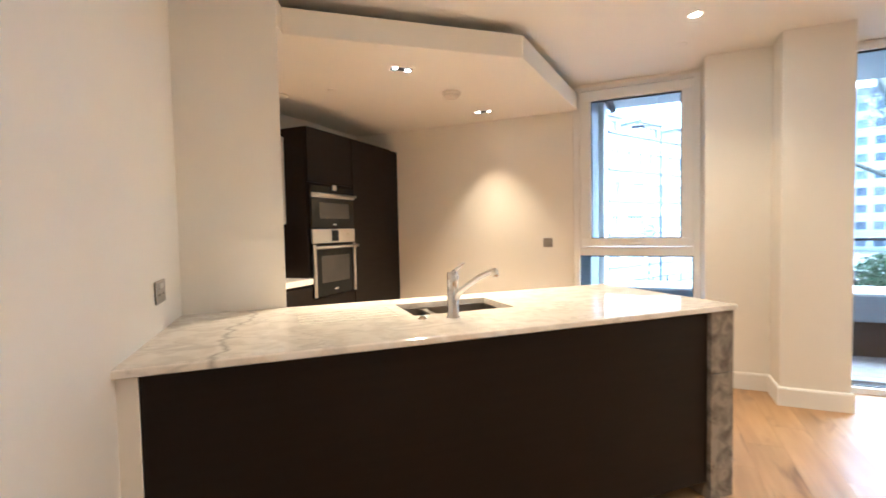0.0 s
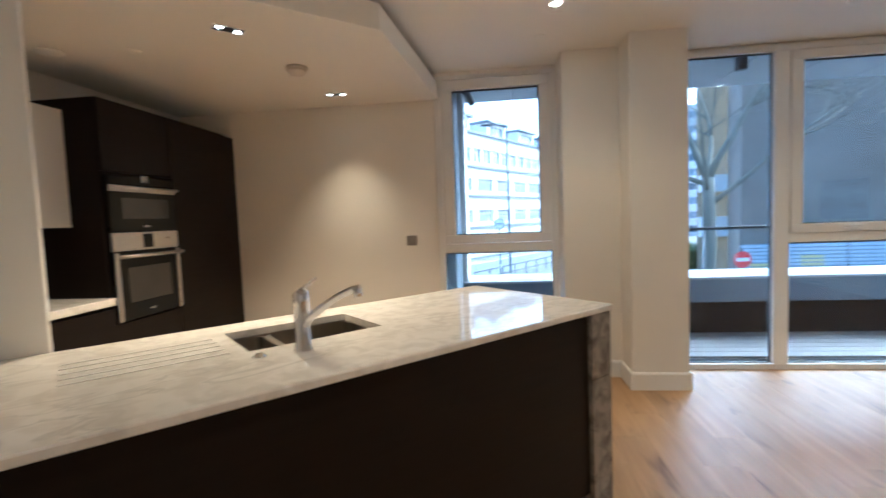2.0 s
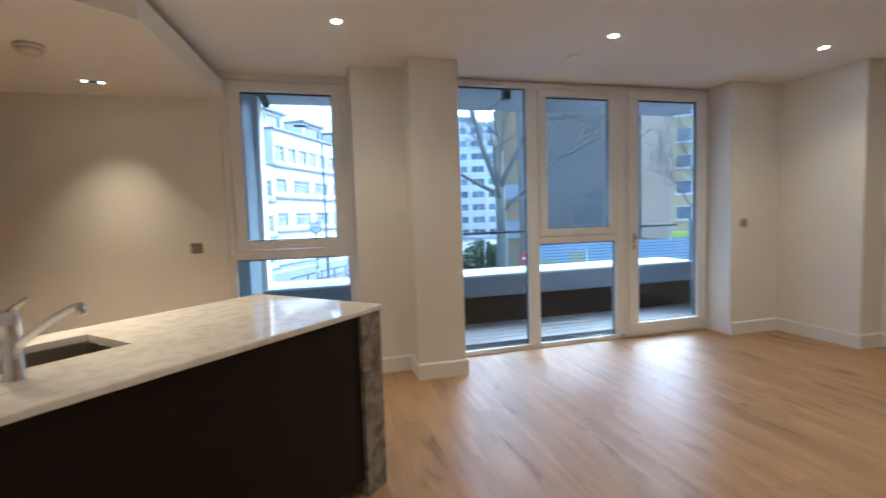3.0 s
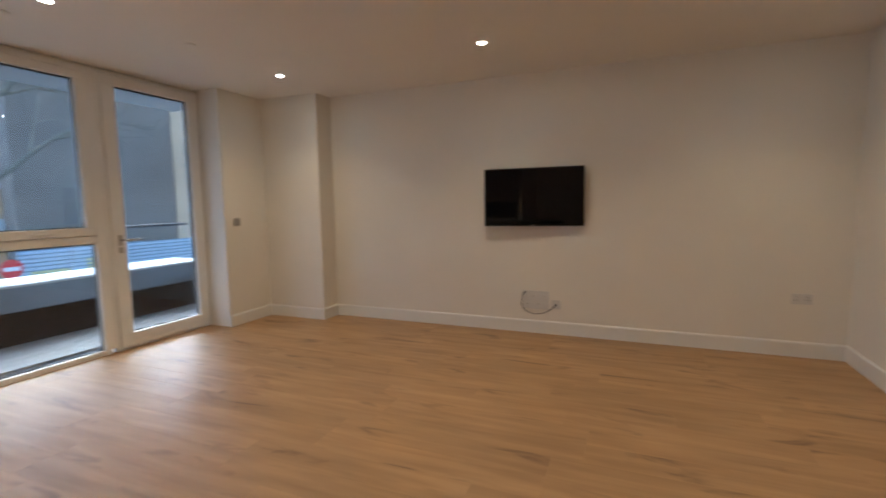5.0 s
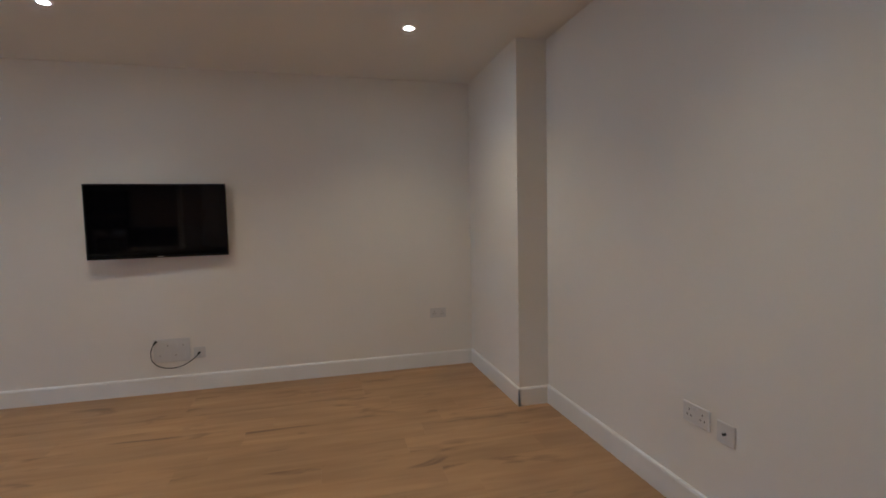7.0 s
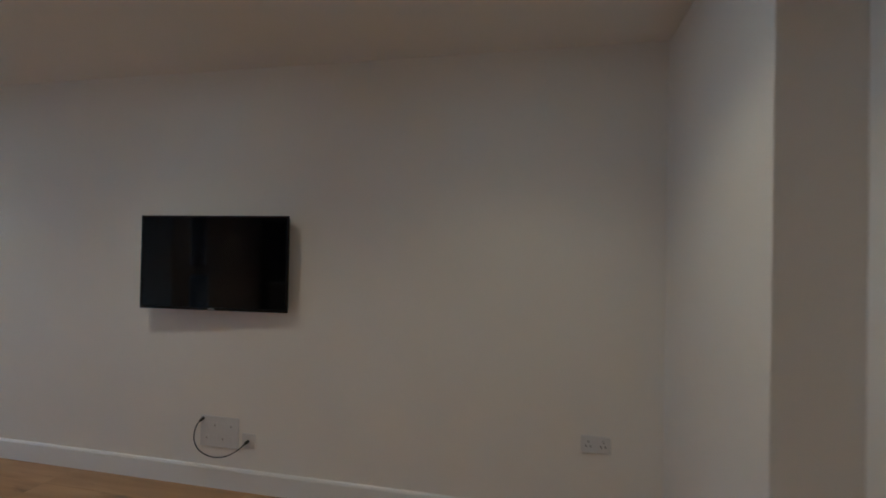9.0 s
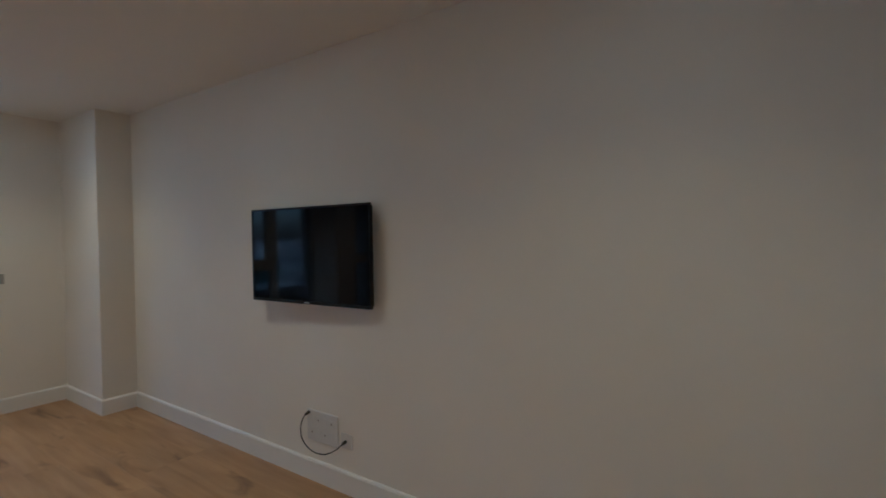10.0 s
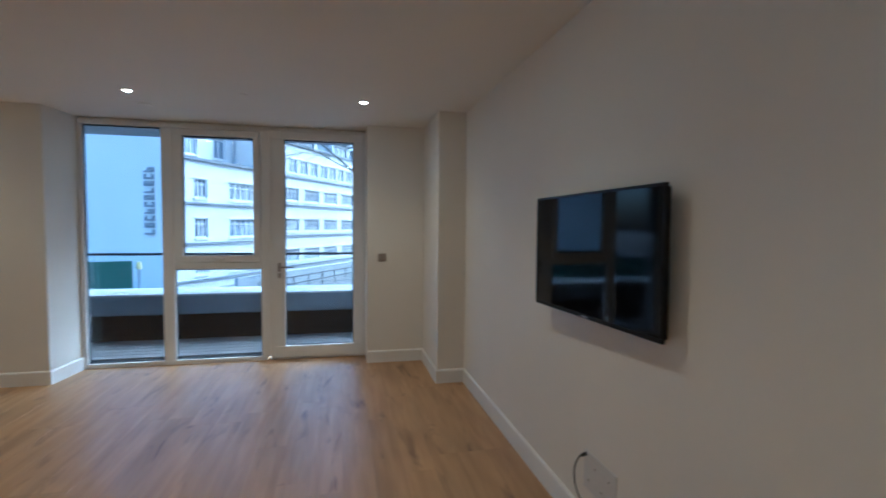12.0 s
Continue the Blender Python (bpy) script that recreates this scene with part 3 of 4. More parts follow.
ov = tall_unit("oven_housing_unit", "dark brown tall unit housing two built-in ovens", -1.39, -0.765)
part("door", boxes((KX - 0.02, KX, -1.388, -0.767, 1.71, 2.16), bevel=0.002), M_DARK, ov)
part("door", boxes((KX - 0.02, KX, -1.388, -0.767, 0.1, 0.735), bevel=0.002), M_DARK, ov)
la = tall_unit("larder_unit", "dark brown tall larder unit with handleless doors", -0.76, -0.055)
part("door", boxes((KX - 0.02, KX, -0.758, -0.057, 0.1, 2.16), bevel=0.002), M_DARK, la)
thing("filler_panel", "dark brown filler panel beside the tall unit", "panel", bm=boxes((-8.19, KX - 0.03, -0.052, 0.148, 0.0, 2.16)), mat=M_DARK)


def oven(name, label, z0, z1, fascia, face=M_STEEL):
    y0, y1 = -1.375, -0.78
    o = thing(name, label, "oven")
    part("body", boxes((KX - 0.015, KX + 0.004, y0, y1, z0, z1)), M_BLACKGLASS, o)
    zf = z1 - fascia
    f = part("control_panel", boxes((KX + 0.004, KX + 0.022, y0, y1, zf, z1), bevel=0.002), face, o, "control panel")
    part("display", boxes((KX + 0.0225, KX + 0.025, -1.12, -1.03, zf + fascia * 0.12, zf + fascia * 0.9)), M_BLACKGLASS, f, "black display")
    return o, zf, y0, y1


mw, zf, y0, y1 = oven("microwave_oven", "built-in compact oven with a steel strip and black glass", 1.325, 1.685, 0.052, M_BLACKGLASS)
dr = part("door", boxes((KX + 0.004, KX + 0.02, y0, y1, 1.33, zf - 0.006), bevel=0.002), M_BLACKGLASS, mw, "black glass door")
part("window", boxes((KX + 0.0205, KX + 0.022, -1.28, -0.86, 1.41, 1.545)), M_OVENWIN, dr, "dark see-through window")
part("steel_strip", boxes((KX + 0.0205, KX + 0.026, y0, y1, 1.585, 1.625), bevel=0.002), M_STEEL, dr, "brushed steel strip")
hb = bar((KX + 0.05, y0 + 0.01, 1.612), (KX + 0.05, y1 - 0.01, 1.612), 0.010, n=12)
cyl(hb, (KX + 0.02, y0 + 0.05, 1.612), (KX + 0.05, y0 + 0.05, 1.612), 0.007)
cyl(hb, (KX + 0.02, y1 - 0.05, 1.612), (KX + 0.05, y1 - 0.05, 1.612), 0.007)
part("handle", hb, M_STEEL, mw, "steel bar handle", smooth=True)
part("knob", boxes((KX + 0.022, KX + 0.034, -1.105, -1.05, 1.655, 1.70), bevel=0.003), M_STEEL, mw)
part("badge", boxes((KX + 0.0205, KX + 0.0215, -1.10, -1.05, 1.352, 1.364)), M_STEEL, dr)

lo, zf, y0, y1 = oven("oven", "built-in single oven with a steel fascia and black glass door", 0.745, 1.32, 0.12)
dr = part("door", boxes((KX + 0.004, KX + 0.02, y0, y1, 0.75, zf - 0.006), bevel=0.002), M_BLACKGLASS, lo, "black glass door")
part("window", boxes((KX + 0.0205, KX + 0.022, -1.27, -0.88, 0.86, 1.09)), M_OVENWIN, dr, "dark see-through window")
for ya, yb in ((y0, y0 + 0.035), (y1 - 0.035, y1)):
    part("side_trim", boxes((KX + 0.0205, KX + 0.03, ya, yb, 0.75, zf - 0.008), bevel=0.002), M_STEEL, dr, "steel trim")
hb = bar((KX + 0.06, y0 + 0.005, 1.165), (KX + 0.06, y1 - 0.005, 1.165), 0.012, n=12)
cyl(hb, (KX + 0.02, y0 + 0.05, 1.165), (KX + 0.06, y0 + 0.05, 1.165), 0.007)
cyl(hb, (KX + 0.02, y1 - 0.05, 1.165), (KX + 0.06, y1 - 0.05, 1.165), 0.007)
part("handle", hb, M_STEEL, lo, "steel bar handle", smooth=True)
part("badge", boxes((KX + 0.0205, KX + 0.0215, -1.10, -1.05, 0.79, 0.802)), M_STEEL, dr)

for i, (ya, yb) in enumerate(((-1.995, -1.395), (-2.6, -2.0), (-3.08, -2.605))):
    b = thing("base_unit", "dark brown handleless kitchen base unit", "cabinet", group="kitchen base units")
    part("body", boxes((-8.195, KX + 0.0, ya, yb, 0.1, 0.865)), M_DARK, b)
    part("door", boxes((KX + 0.002, KX + 0.02, ya + 0.002, yb - 0.002, 0.1, 0.85), bevel=0.002), M_DARK, b)
    part("plinth", boxes((-8.19, KX - 0.05, ya, yb, 0.0, 0.1)), M_DARK, b)
    u = thing("wall_unit", "white lacquered kitchen wall unit above a black splashback", "cabinet", group="kitchen wall units")
    part("body", boxes((-8.195, -7.90, ya, yb, 1.37, 2.09)), M_WHITECAB, u)
    part("door", boxes((-7.898, -7.88, ya + 0.002, yb - 0.002, 1.365, 2.09), bevel=0.002), M_WHITECAB, u)
thing("worktop", "pale marble worktop over the base units", "worktop", bm=boxes((-8.19, KX + 0.035, -3.09, -1.395, 0.868, 0.915), bevel=0.003), mat=M_MARBLE)
thing("splashback", "glossy black glass splashback", "splashback", bm=boxes((-8.198, -8.185, -3.09, -1.395, 0.917, 1.363)), mat=M_SPLASH)


# ---- wall plates ----
def plate(name, label, category, m, w, h, mat, kind_of):
    """A wall plate: x along the wall, z up, y out of the wall."""
    t = thing(name, label, category, m)
    part("faceplate", boxes((-w / 2, w / 2, 0, 0.008, -h / 2, h / 2), bevel=0.003), mat, t)
    if kind_of == "double_socket":
        for s in (-1, 1):
            for dx, dz in ((0, 0.016), (-0.011, -0.008), (0.011, -0.008)):
                part("pin_hole", boxes((s * w * 0.25 + dx - 0.003, s * w * 0.25 + dx + 0.003, 0.0078, 0.0086, dz - 0.006, dz + 0.003)), M_CABLE, t)
            part("rocker", boxes((s * 0.012 - 0.006, s * 0.012 + 0.006, 0.008, 0.012, 0.014, 0.034), bevel=0.002), M_PLASTIC, t)
    if kind_of == "switch":
        for s in (-1, 1):
            part("rocker", boxes((s * 0.017 - 0.009, s * 0.017 + 0.009, 0.008, 0.013, -0.015, 0.015), bevel=0.003), mat, t)
    if kind_of == "grid":
        for i in range(4):
            for j in range(2):
                x, z = (i - 1.5) * w * 0.21, (j - 0.5) * h * 0.42
                part("outlet", boxes((x - 0.016, x + 0.016, 0.0078, 0.0115, z - 0.019, z + 0.019), bevel=0.002), M_PLASTIC, t)
                if (i + j) % 2:
                    part("jack", bar((x, 0.0112, z), (x, 0.0125, z), 0.006, n=12), M_NICKEL, t)
    if kind_of == "aerial":
        part("connector", bar((0, 0.006, 0), (0, 0.02, 0), 0.006, n=12), M_CABLE, t)
    return t




def on_tv_wall(y, z):
    return Matrix.Translation((-0.0005, y, z)) @ pose(0, 0, 0, 0, 0, 90)


def on_south(x, z):
    return Matrix.Translation((x, -6.38, z))


def on_north(x, y, z):
    return Matrix.Translation((x, y, z)) @ pose(0, 0, 0, 0, 0, 180)


plate("media_plate", "large white multi-outlet wall plate below the television", "socket", on_tv_wall(-3.585, 0.345), 0.27, 0.19, M_PLASTIC, "grid")
plate("aerial_socket", "small white aerial socket beside the multi-outlet plate", "socket", on_tv_wall(-3.79, 0.31), 0.09, 0.09, M_PLASTIC, "aerial")
plate("double_socket", "white double socket low on the wall", "socket", on_tv_wall(-5.82, 0.50), 0.15, 0.09, M_PLASTIC, "double_socket")
plate("double_socket", "white double socket low on the wall beside an aerial outlet", "socket", on_south(-2.50, 0.47), 0.15, 0.09, M_PLASTIC, "double_socket")
plate("aerial_socket", "white aerial socket beside the double socket", "socket", on_south(-2.655, 0.455), 0.09, 0.09, M_PLASTIC, "aerial")
plate("light_switch", "satin nickel two-gang light switch by the balcony door", "switch", on_north(-0.735, -0.34, 1.172), 0.086, 0.086, M_NICKEL, "switch")
plate("light_switch", "satin nickel switch on the kitchen wall", "switch", on_north(-6.01, 0.15, 1.145), 0.09, 0.09, M_NICKEL, "switch")
lwm = IM @ Matrix.Translation((-2.4465, 0.53, 1.078)) @ pose(0, 0, 0, 0, 0, -90)
plate("double_socket", "satin nickel double socket above the worktop", "socket", lwm, 0.15, 0.09, M_NICKEL, "double_socket")

pts = [(-0.012, -3.475, 0.425), (-0.04, -3.462, 0.405), (-0.055, -3.447, 0.35), (-0.06, -3.455, 0.285), (-0.06, -3.50, 0.235), (-0.06, -3.58, 0.212), (-0.06, -3.67, 0.225), (-0.05, -3.74, 0.262), (-0.035, -3.78, 0.298), (-0.014, -3.788, 0.31)]
def smooth_run(p, n=6):
    """A curve of even bends through points."""
    q = [Vector(v) for v in p]
    q = [q[0]] + q + [q[-1]]
    out = []
    for a, b, c, d in zip(q, q[1:], q[2:], q[3:]):
        for k in range(n):
            t = k / n
            out.append(0.5 * (2 * b + (c - a) * t + (2 * a - 5 * b + 4 * c - d) * t * t + (3 * b - a - 3 * c + d) * t ** 3))
    return out + [q[-1]]


cable = thing("aerial_lead", "grey aerial lead looped between the two wall plates", "cable", m=None)
part("lead", tube(smooth_run(pts), 0.0038, 8), M_GREYCABLE, cable, smooth=True)
for a, b in (((-0.009, -3.475, 0.425), (-0.035, -3.466, 0.412)), ((-0.009, -3.788, 0.31), (-0.034, -3.783, 0.302))):
    part("plug", bar(a, b, 0.010, 0.008, 12), M_CABLE, cable, "black push-on plug", smooth=True)

# ---- television ----
tv = thing("television", "black flat-screen television mounted on the wall, switched off", "television", Matrix.Translation((-0.085, -3.564, 1.396)) @ pose(0, 0, 0, 0, 0, 92.7) @ Matrix.Rotation(radians(0.3), 4, "Y"))
part("back_case", boxes((-0.485, 0.485, -0.030, -0.004, -0.277, 0.277), (-0.34, 0.34, -0.045, -0.028, -0.2, 0.16), bevel=0.006), M_TVBODY, tv)
part("bezel", frame_ring(-0.4915, 0.4915, -0.288, 0.288, 0.012, 0.012, 0.018, 0.012, -0.010, 0.006, 0.002), M_TVBODY, tv)
part("screen", boxes((-0.4795, 0.4795, -0.004, 0.002, -0.270, 0.276)), M_TVSCREEN, tv, "glossy black screen")
part("badge", boxes((-0.022, 0.022, 0.006, 0.0075, -0.283, -0.276)), M_STEEL, tv, "small silver badge")
part("wall_bracket", boxes((-0.2, 0.2, -0.082, -0.045, -0.15, 0.1)), M_TVBODY, tv)


# ---- ceiling fittings ----
def downlight(x, y, z, aim=None):
    t = thing("downlight", "small round recessed ceiling downlight, lit", "downlight", Matrix.Translation((x, y, z)), group="recessed downlights")
    part("trim_ring", lathe([(0.026, -0.001), (0.030, -0.004), (0.040, -0.004), (0.043, 0.0)], 28), M_TRIM, t, smooth=True)
    part("lamp", lathe([(0.019, -0.006), (0.026, -0.003)], 24), M_LAMP, t, "glowing lamp face")
    return t


def spot(x, y, z, watts, degrees, target=None, size=0.05, blend=1.0):
    L = bpy.data.lights.new("downlight_beam", "SPOT")
    L.energy, L.spot_size, L.spot_blend, L.shadow_soft_size, L.color = watts, radians(degrees), blend, size, WARM
    ob = new("downlight_beam", L)
    ob.matrix_world = look((x, y, z - 0.012), target or (x + 0.001, y, 0))
    return ob


for x, y in ((-0.98, -1.27), (-1.04, -3.35), (-1.10, -5.40), (-2.88, -1.17), (-4.84, -1.05), (-2.95, -3.30), (-3.0, -5.35), (-4.86, -3.2)):
    downlight(x, y, H)
    spot(x, y, H, SPOT, 125)


def twin_downlight(x, y, turn):
    t = thing("twin_downlight", "rectangular recessed twin kitchen downlight, lit", "downlight", Matrix.Translation((x, y, HK)) @ pose(0, 0, 0, 0, 0, turn), group="kitchen twin downlights")
    part("trim_frame", boxes((-0.085, 0.085, -0.045, -0.036, -0.004, 0), (-0.085, 0.085, 0.036, 0.045, -0.004, 0), (-0.085, -0.076, -0.036, 0.036, -0.004, 0), (0.076, 0.085, -0.036, 0.036, -0.004, 0)), M_TRIM, t)
    part("recess", boxes((-0.076, 0.076, -0.036, 0.036, -0.002, -0.0005)), M_BAFFLE, t)
    for s in (-1, 1):
        part("lamp", lathe([(0.013, -0.006), (0.018, -0.003)], 24), M_LAMP_DIM, t, "glowing lamp face").location = (s * 0.048, s * 0.012, 0)
    return t


for (x, y, turn), target, w, ang in (((-6.64, -1.60, 42), None, KSPOT, 112), ((-6.52, -0.24, 0), None, KSPOT2, 84)):
    twin_downlight(x, y, turn)
    spot(x, y, HK, w, ang, target)

det = thing("smoke_detector", "round white smoke detector under the kitchen ceiling", "smoke detector", Matrix.Translation((-6.55, -0.94, HK)))
part("base", lathe([(0.072, 0.0), (0.076, -0.010), (0.073, -0.02)], 32), M_DETECT, det, smooth=True)
part("head", lathe([(0.062, -0.02), (0.06, -0.036), (0.047, -0.048), (0.024, -0.053), (0.004, -0.053)], 32), M_DETECT, det, smooth=True)


def disc(name, label, category, x, y, z, r, depth):
    return thing(name, label, category, Matrix.Translation((x, y, z)), bm=lathe([(r, 0), (r, -depth * 0.5), (r * 0.85, -depth), (r * 0.2, -depth * 1.05)], 32), mat=M_CEIL, smooth=True)


disc("ceiling_vent", "round white ceiling air valve in the kitchen", "air vent", -7.80, -1.52, HK, 0.07, 0.012)
disc("sprinkler_cover", "small round white sprinkler cover plate", "sprinkler", -7.34, -1.43, HK, 0.04, 0.006)
disc("sprinkler_cover", "small round white sprinkler cover plate", "sprinkler", -4.89, -0.545, H, 0.04, 0.006)
disc("ceiling_vent", "round white ceiling air valve near the balcony windows", "air vent", -2.92, -0.72, H, 0.065, 0.012)
disc("sprinkler_cover", "small round white sprinkler cover plate", "sprinkler", -1.97, -1.27, H, 0.04, 0.006)

# ---- balcony ----
M_DECK = material("grey_decking", (0.155, 0.152, 0.152), 0.7, second=(0.115, 0.11, 0.11), scale=6, amount=0.8, bump=0.3, bump_scale=80, per_object=0.12, stretch=(1, 6, 1))
M_COPING = material("pale_coping", (0.37, 0.38, 0.385), 0.6, second=(0.41, 0.415, 0.42), scale=4, bump=0.1, bump_scale=90)
M_FASCIA = material("blue_grey_cladding", (0.12, 0.145, 0.175), 0.5, second=(0.10, 0.122, 0.15), scale=2, bump=0.05)
M_BRONZE = material("dark_bronze_cladding", (0.010, 0.010, 0.011), 0.7, second=(0.008, 0.008, 0.009), scale=3, spec=0.1)
M_SOFFIT = material("balcony_soffit", (0.25, 0.27, 0.29), 0.6, second=(0.22, 0.24, 0.26), scale=2)
M_RAIL = material("dark_rail", (0.05, 0.05, 0.055), 0.4, 0.6)
M_WHITEWALL = material("white_render", (0.71, 0.70, 0.67), 0.8, second=(0.63, 0.62, 0.595), scale=0.4, amount=0.8, bump=0.2, bump_scale=8)

structure("balcony_slab", boxes((-6.3, 0.2, 0.36, 1.9, -0.35, -0.03)), M_FASCIA, "grey balcony slab", "balcony")
parapet = thing("parapet", "low grey balcony parapet with a pale coping", "parapet", kind="structure")
part("coping", boxes((-6.3, 0.118, 1.2, 1.86, 0.575, 0.60), bevel=0.003), M_COPING, parapet, "pale coping")
part("upper_band", boxes((-6.3, 0.118, 1.205, 1.84, 0.33, 0.574)), M_FASCIA, parapet, "blue-grey upper band")
part("lower_band", boxes((-6.3, 0.118, 1.28, 1.84, -0.03, 0.329)), M_BRONZE, parapet, "dark lower band")
rail = thing("glass_balustrade", "clear glass balustrade with a thin dark top rail on the parapet", "balustrade")
for k in range(4):
    x = -5.9 + k * 1.5
    g = part("pane", boxes((x, x + 1.485, 1.52, 1.532, 0.602, 1.09)), M_BALGLASS, rail)
    g.visible_shadow = False
part("top_rail", boxes((-6.0, 0.11, 1.505, 1.547, 1.091, 1.125), bevel=0.004), M_RAIL, rail, "thin dark top rail")
soffit = boxes((-6.5, 0.2, 0.36, 1.75, 2.745, 3.1))
for k in range(9):                       # metal panels with open joints
    box(soffit, -6.5 + k * 0.745, -6.5 + k * 0.745 + 0.737, 0.36, 1.75, 2.73, 2.744, bevel=0.003)
structure("balcony_ceiling", soffit, M_SOFFIT, "blue-grey panelled soffit of the balcony above", "ceiling")
pipe = thing("downpipe", "dark rainwater pipe bent under the balcony soffit", "pipe", bm=tube([(-5.60, 0.80, 2.66), (-5.56, 0.86, 2.665), (-5.50, 0.98, 2.64), (-5.47, 1.06, 2.58), (-5.46, 1.08, 2.55)], 0.035, 12), mat=M_RAIL, smooth=True)
structure("wall_outer_head", boxes((-8.4, 0.6, 0.13, 0.35, 2.66, 3.1)), M_SOFFIT, "outer wall above the windows")
structure("wall_outer_pier", boxes((-4.68, -3.9, 0.22, 0.34, -0.4, 2.66)), M_FASCIA, "outer face of the pier")
structure("wall_balcony_end", boxes((-5.86, -5.63, 0.36, 1.195, -0.3, 2.73)), M_FASCIA, "blue-grey end wall of the balcony")
structure("wall_balcony_column", boxes((-5.86, -5.575, 1.26, 1.7, 0.6, 2.73)), M_WHITEWALL, "white column at the balcony end", "column")
structure("wall_balcony_screen", boxes((0.12, 0.18, 0.1, 1.3, -0.03, 1.2)), M_FASCIA, "blue-grey side screen of the balcony", "screen")
lampb = thing("balcony_light", "small black box light under the balcony soffit", "light fitting", bm=boxes((-2.98, -2.90, 0.62, 0.70, 2.60, 2.73), bevel=0.005), mat=M_RAIL)

# deck boards
deck = thing("balcony_deck", "grey grooved balcony decking", "decking", kind="structure")
deck_mesh = mesh_of("deck_board", boxes((-5.62, 0.11, 0.0, 0.138, -0.03, -0.008), bevel=0.003), M_DECK)
for k in range(6):
    o = new("board", deck_mesh)
    o.location = (0, 0.37 + k * 0.145, 0)
    o.parent = deck

# ---- street ----
M_ASPHALT = material("asphalt", (0.06, 0.06, 0.062), 0.85, second=(0.045, 0.045, 0.047), scale=0.5, bump=0.3, bump_scale=40)
M_PAVE = material("paving", (0.15, 0.147, 0.142), 0.85, second=(0.12, 0.117, 0.112), scale=0.8, bump=0.3, bump_scale=20)
M_BRICK = brickwork("grey_brown_brick", (0.185, 0.155, 0.12), (0.125, 0.104, 0.08), (0.23, 0.20, 0.16))
M_TAN = material("tan_stone", (0.48, 0.37, 0.23), 0.8, second=(0.40, 0.31, 0.19), scale=0.8)
M_YELLOW = brickwork("yellow_brick", (0.56, 0.45, 0.25), (0.48, 0.38, 0.20), (0.55, 0.45, 0.28))
M_BARK = material("bark", (0.13, 0.12, 0.085), 0.9, second=(0.20, 0.185, 0.14), scale=3, amount=0.9, bump=0.6, bump_scale=15)
# sky reflections and pale blinds are put into the paler patches of both glasses
M_SKYWIN = material("far_glass_sky_reflection", (0.14, 0.17, 0.21), 0.1, second=(0.36, 0.39, 0.42), scale=0.9, amount=1.0, per_object=0.35)
M_TOWERWIN = material("dark_window_glass", (0.15, 0.18, 0.21), 0.1, second=(0.26, 0.29, 0.32), scale=0.7, amount=0.9, per_object=0.4)
M_HEDGE = material("hedge_leaves", (0.10, 0.17, 0.05), 0.7, second=(0.05, 0.09, 0.025), scale=2, amount=0.9)

structure("ground", boxes((-900, 900, -100, 900, GROUND - 0.5, GROUND)), M_PAVE, "flat city ground reaching far off", "ground")
structure("road", boxes((-150, 150, 4.5, 13.5, GROUND, GROUND + 0.012)), M_ASPHALT, "grey asphalt street", "road")
structure("pavement", boxes((-150, 150, 13.5, 17.0, GROUND, GROUND + 0.12)), M_PAVE, "paved footway with a kerb", "pavement")


def facade(name, label, a, b, height, storeys, bays, mat, z0=GROUND, win=(0.6, 0.55), depth=8.0, bars=2, first=0.0, sill=True, roof=0.4, ribbon=False):
    """A street front from a to b with rows of real windows set back in it; depth lies to the left of a to b."""
    a, b = Vector(a), Vector(b)
    d = (b - a).normalized()
    L = (b - a).length
    m = Matrix(((d.x, -d.y, 0, a.x), (d.y, d.x, 0, a.y), (0, 0, 1, z0), (0, 0, 0, 1)))   # x along, y into the building
    h = thing(name, label, "building", m)
    sh = (height - first) / max(storeys, 1)
    bw = L / max(bays, 1)
    ww, wh = bw * win[0], sh * win[1]
    body = bmesh.new()
    box(body, 0, L, 0.25, depth, 0, height)
    # spandrels and piers stand proud of the recessed glazing
    lev = first
    box(body, 0, L, 0, 0.25, 0, first + (sh - wh) * 0.45)
    for s in range(storeys):
        z = first + s * sh + (sh - wh) * 0.45
        zt = z + wh
        ztop = height if s == storeys - 1 else first + (s + 1) * sh + (sh - wh) * 0.45
        box(body, 0, L, 0, 0.25, zt, ztop)
        for k in range(bays + 1):
            x0 = max(0, k * bw - (bw - ww) / 2)
            x1 = min(L, k * bw + (bw - ww) / 2)
            if x1 - x0 > 0.01:
                box(body, x0, x1, 0, 0.25, z, zt)
        if ribbon:
            box(body, 0, L, -0.1, 0.0, z - 0.35, z - 0.2)
    part("wall", body, mat, h)
    part("roof", boxes((-0.1, L + 0.1, -0.15, depth + 0.1, height, height + roof)), mat, h, "flat roof edge")
    wm = bmesh.new()
    box(wm, 0, ww, 0.20, 0.23, 0, wh)
    wme = mesh_of("window", wm, M_TOWERWIN)
    fr = bmesh.new()
    box(fr, 0, ww, 0.14, 0.20, 0, 0.09)
    box(fr, 0, ww, 0.14, 0.20, wh - 0.09, wh)
    for k in range(bars + 1):
        x = (ww - 0.08) * k / bars
        box(fr, x, x + 0.08, 0.14, 0.20, 0.09, wh - 0.09)
    if sill:
        box(fr, -0.1, ww + 0.1, -0.12, 0.14, -0.14, -0.02)
    fme = mesh_of("window_frame", fr, M_FRAME)
    for s in range(storeys):
        for k in range(bays):
            w = new("window", wme)
            w.parent = h
            w.location = (k * bw + (bw - ww) / 2, 0, first + s * sh + (sh - wh) * 0.45)
            f = new("frame", fme)
            f.parent = w
    return h


C = Vector((-8.35, 39.9))
FD = Vector((0.5, 0.866))                 # along the long office front
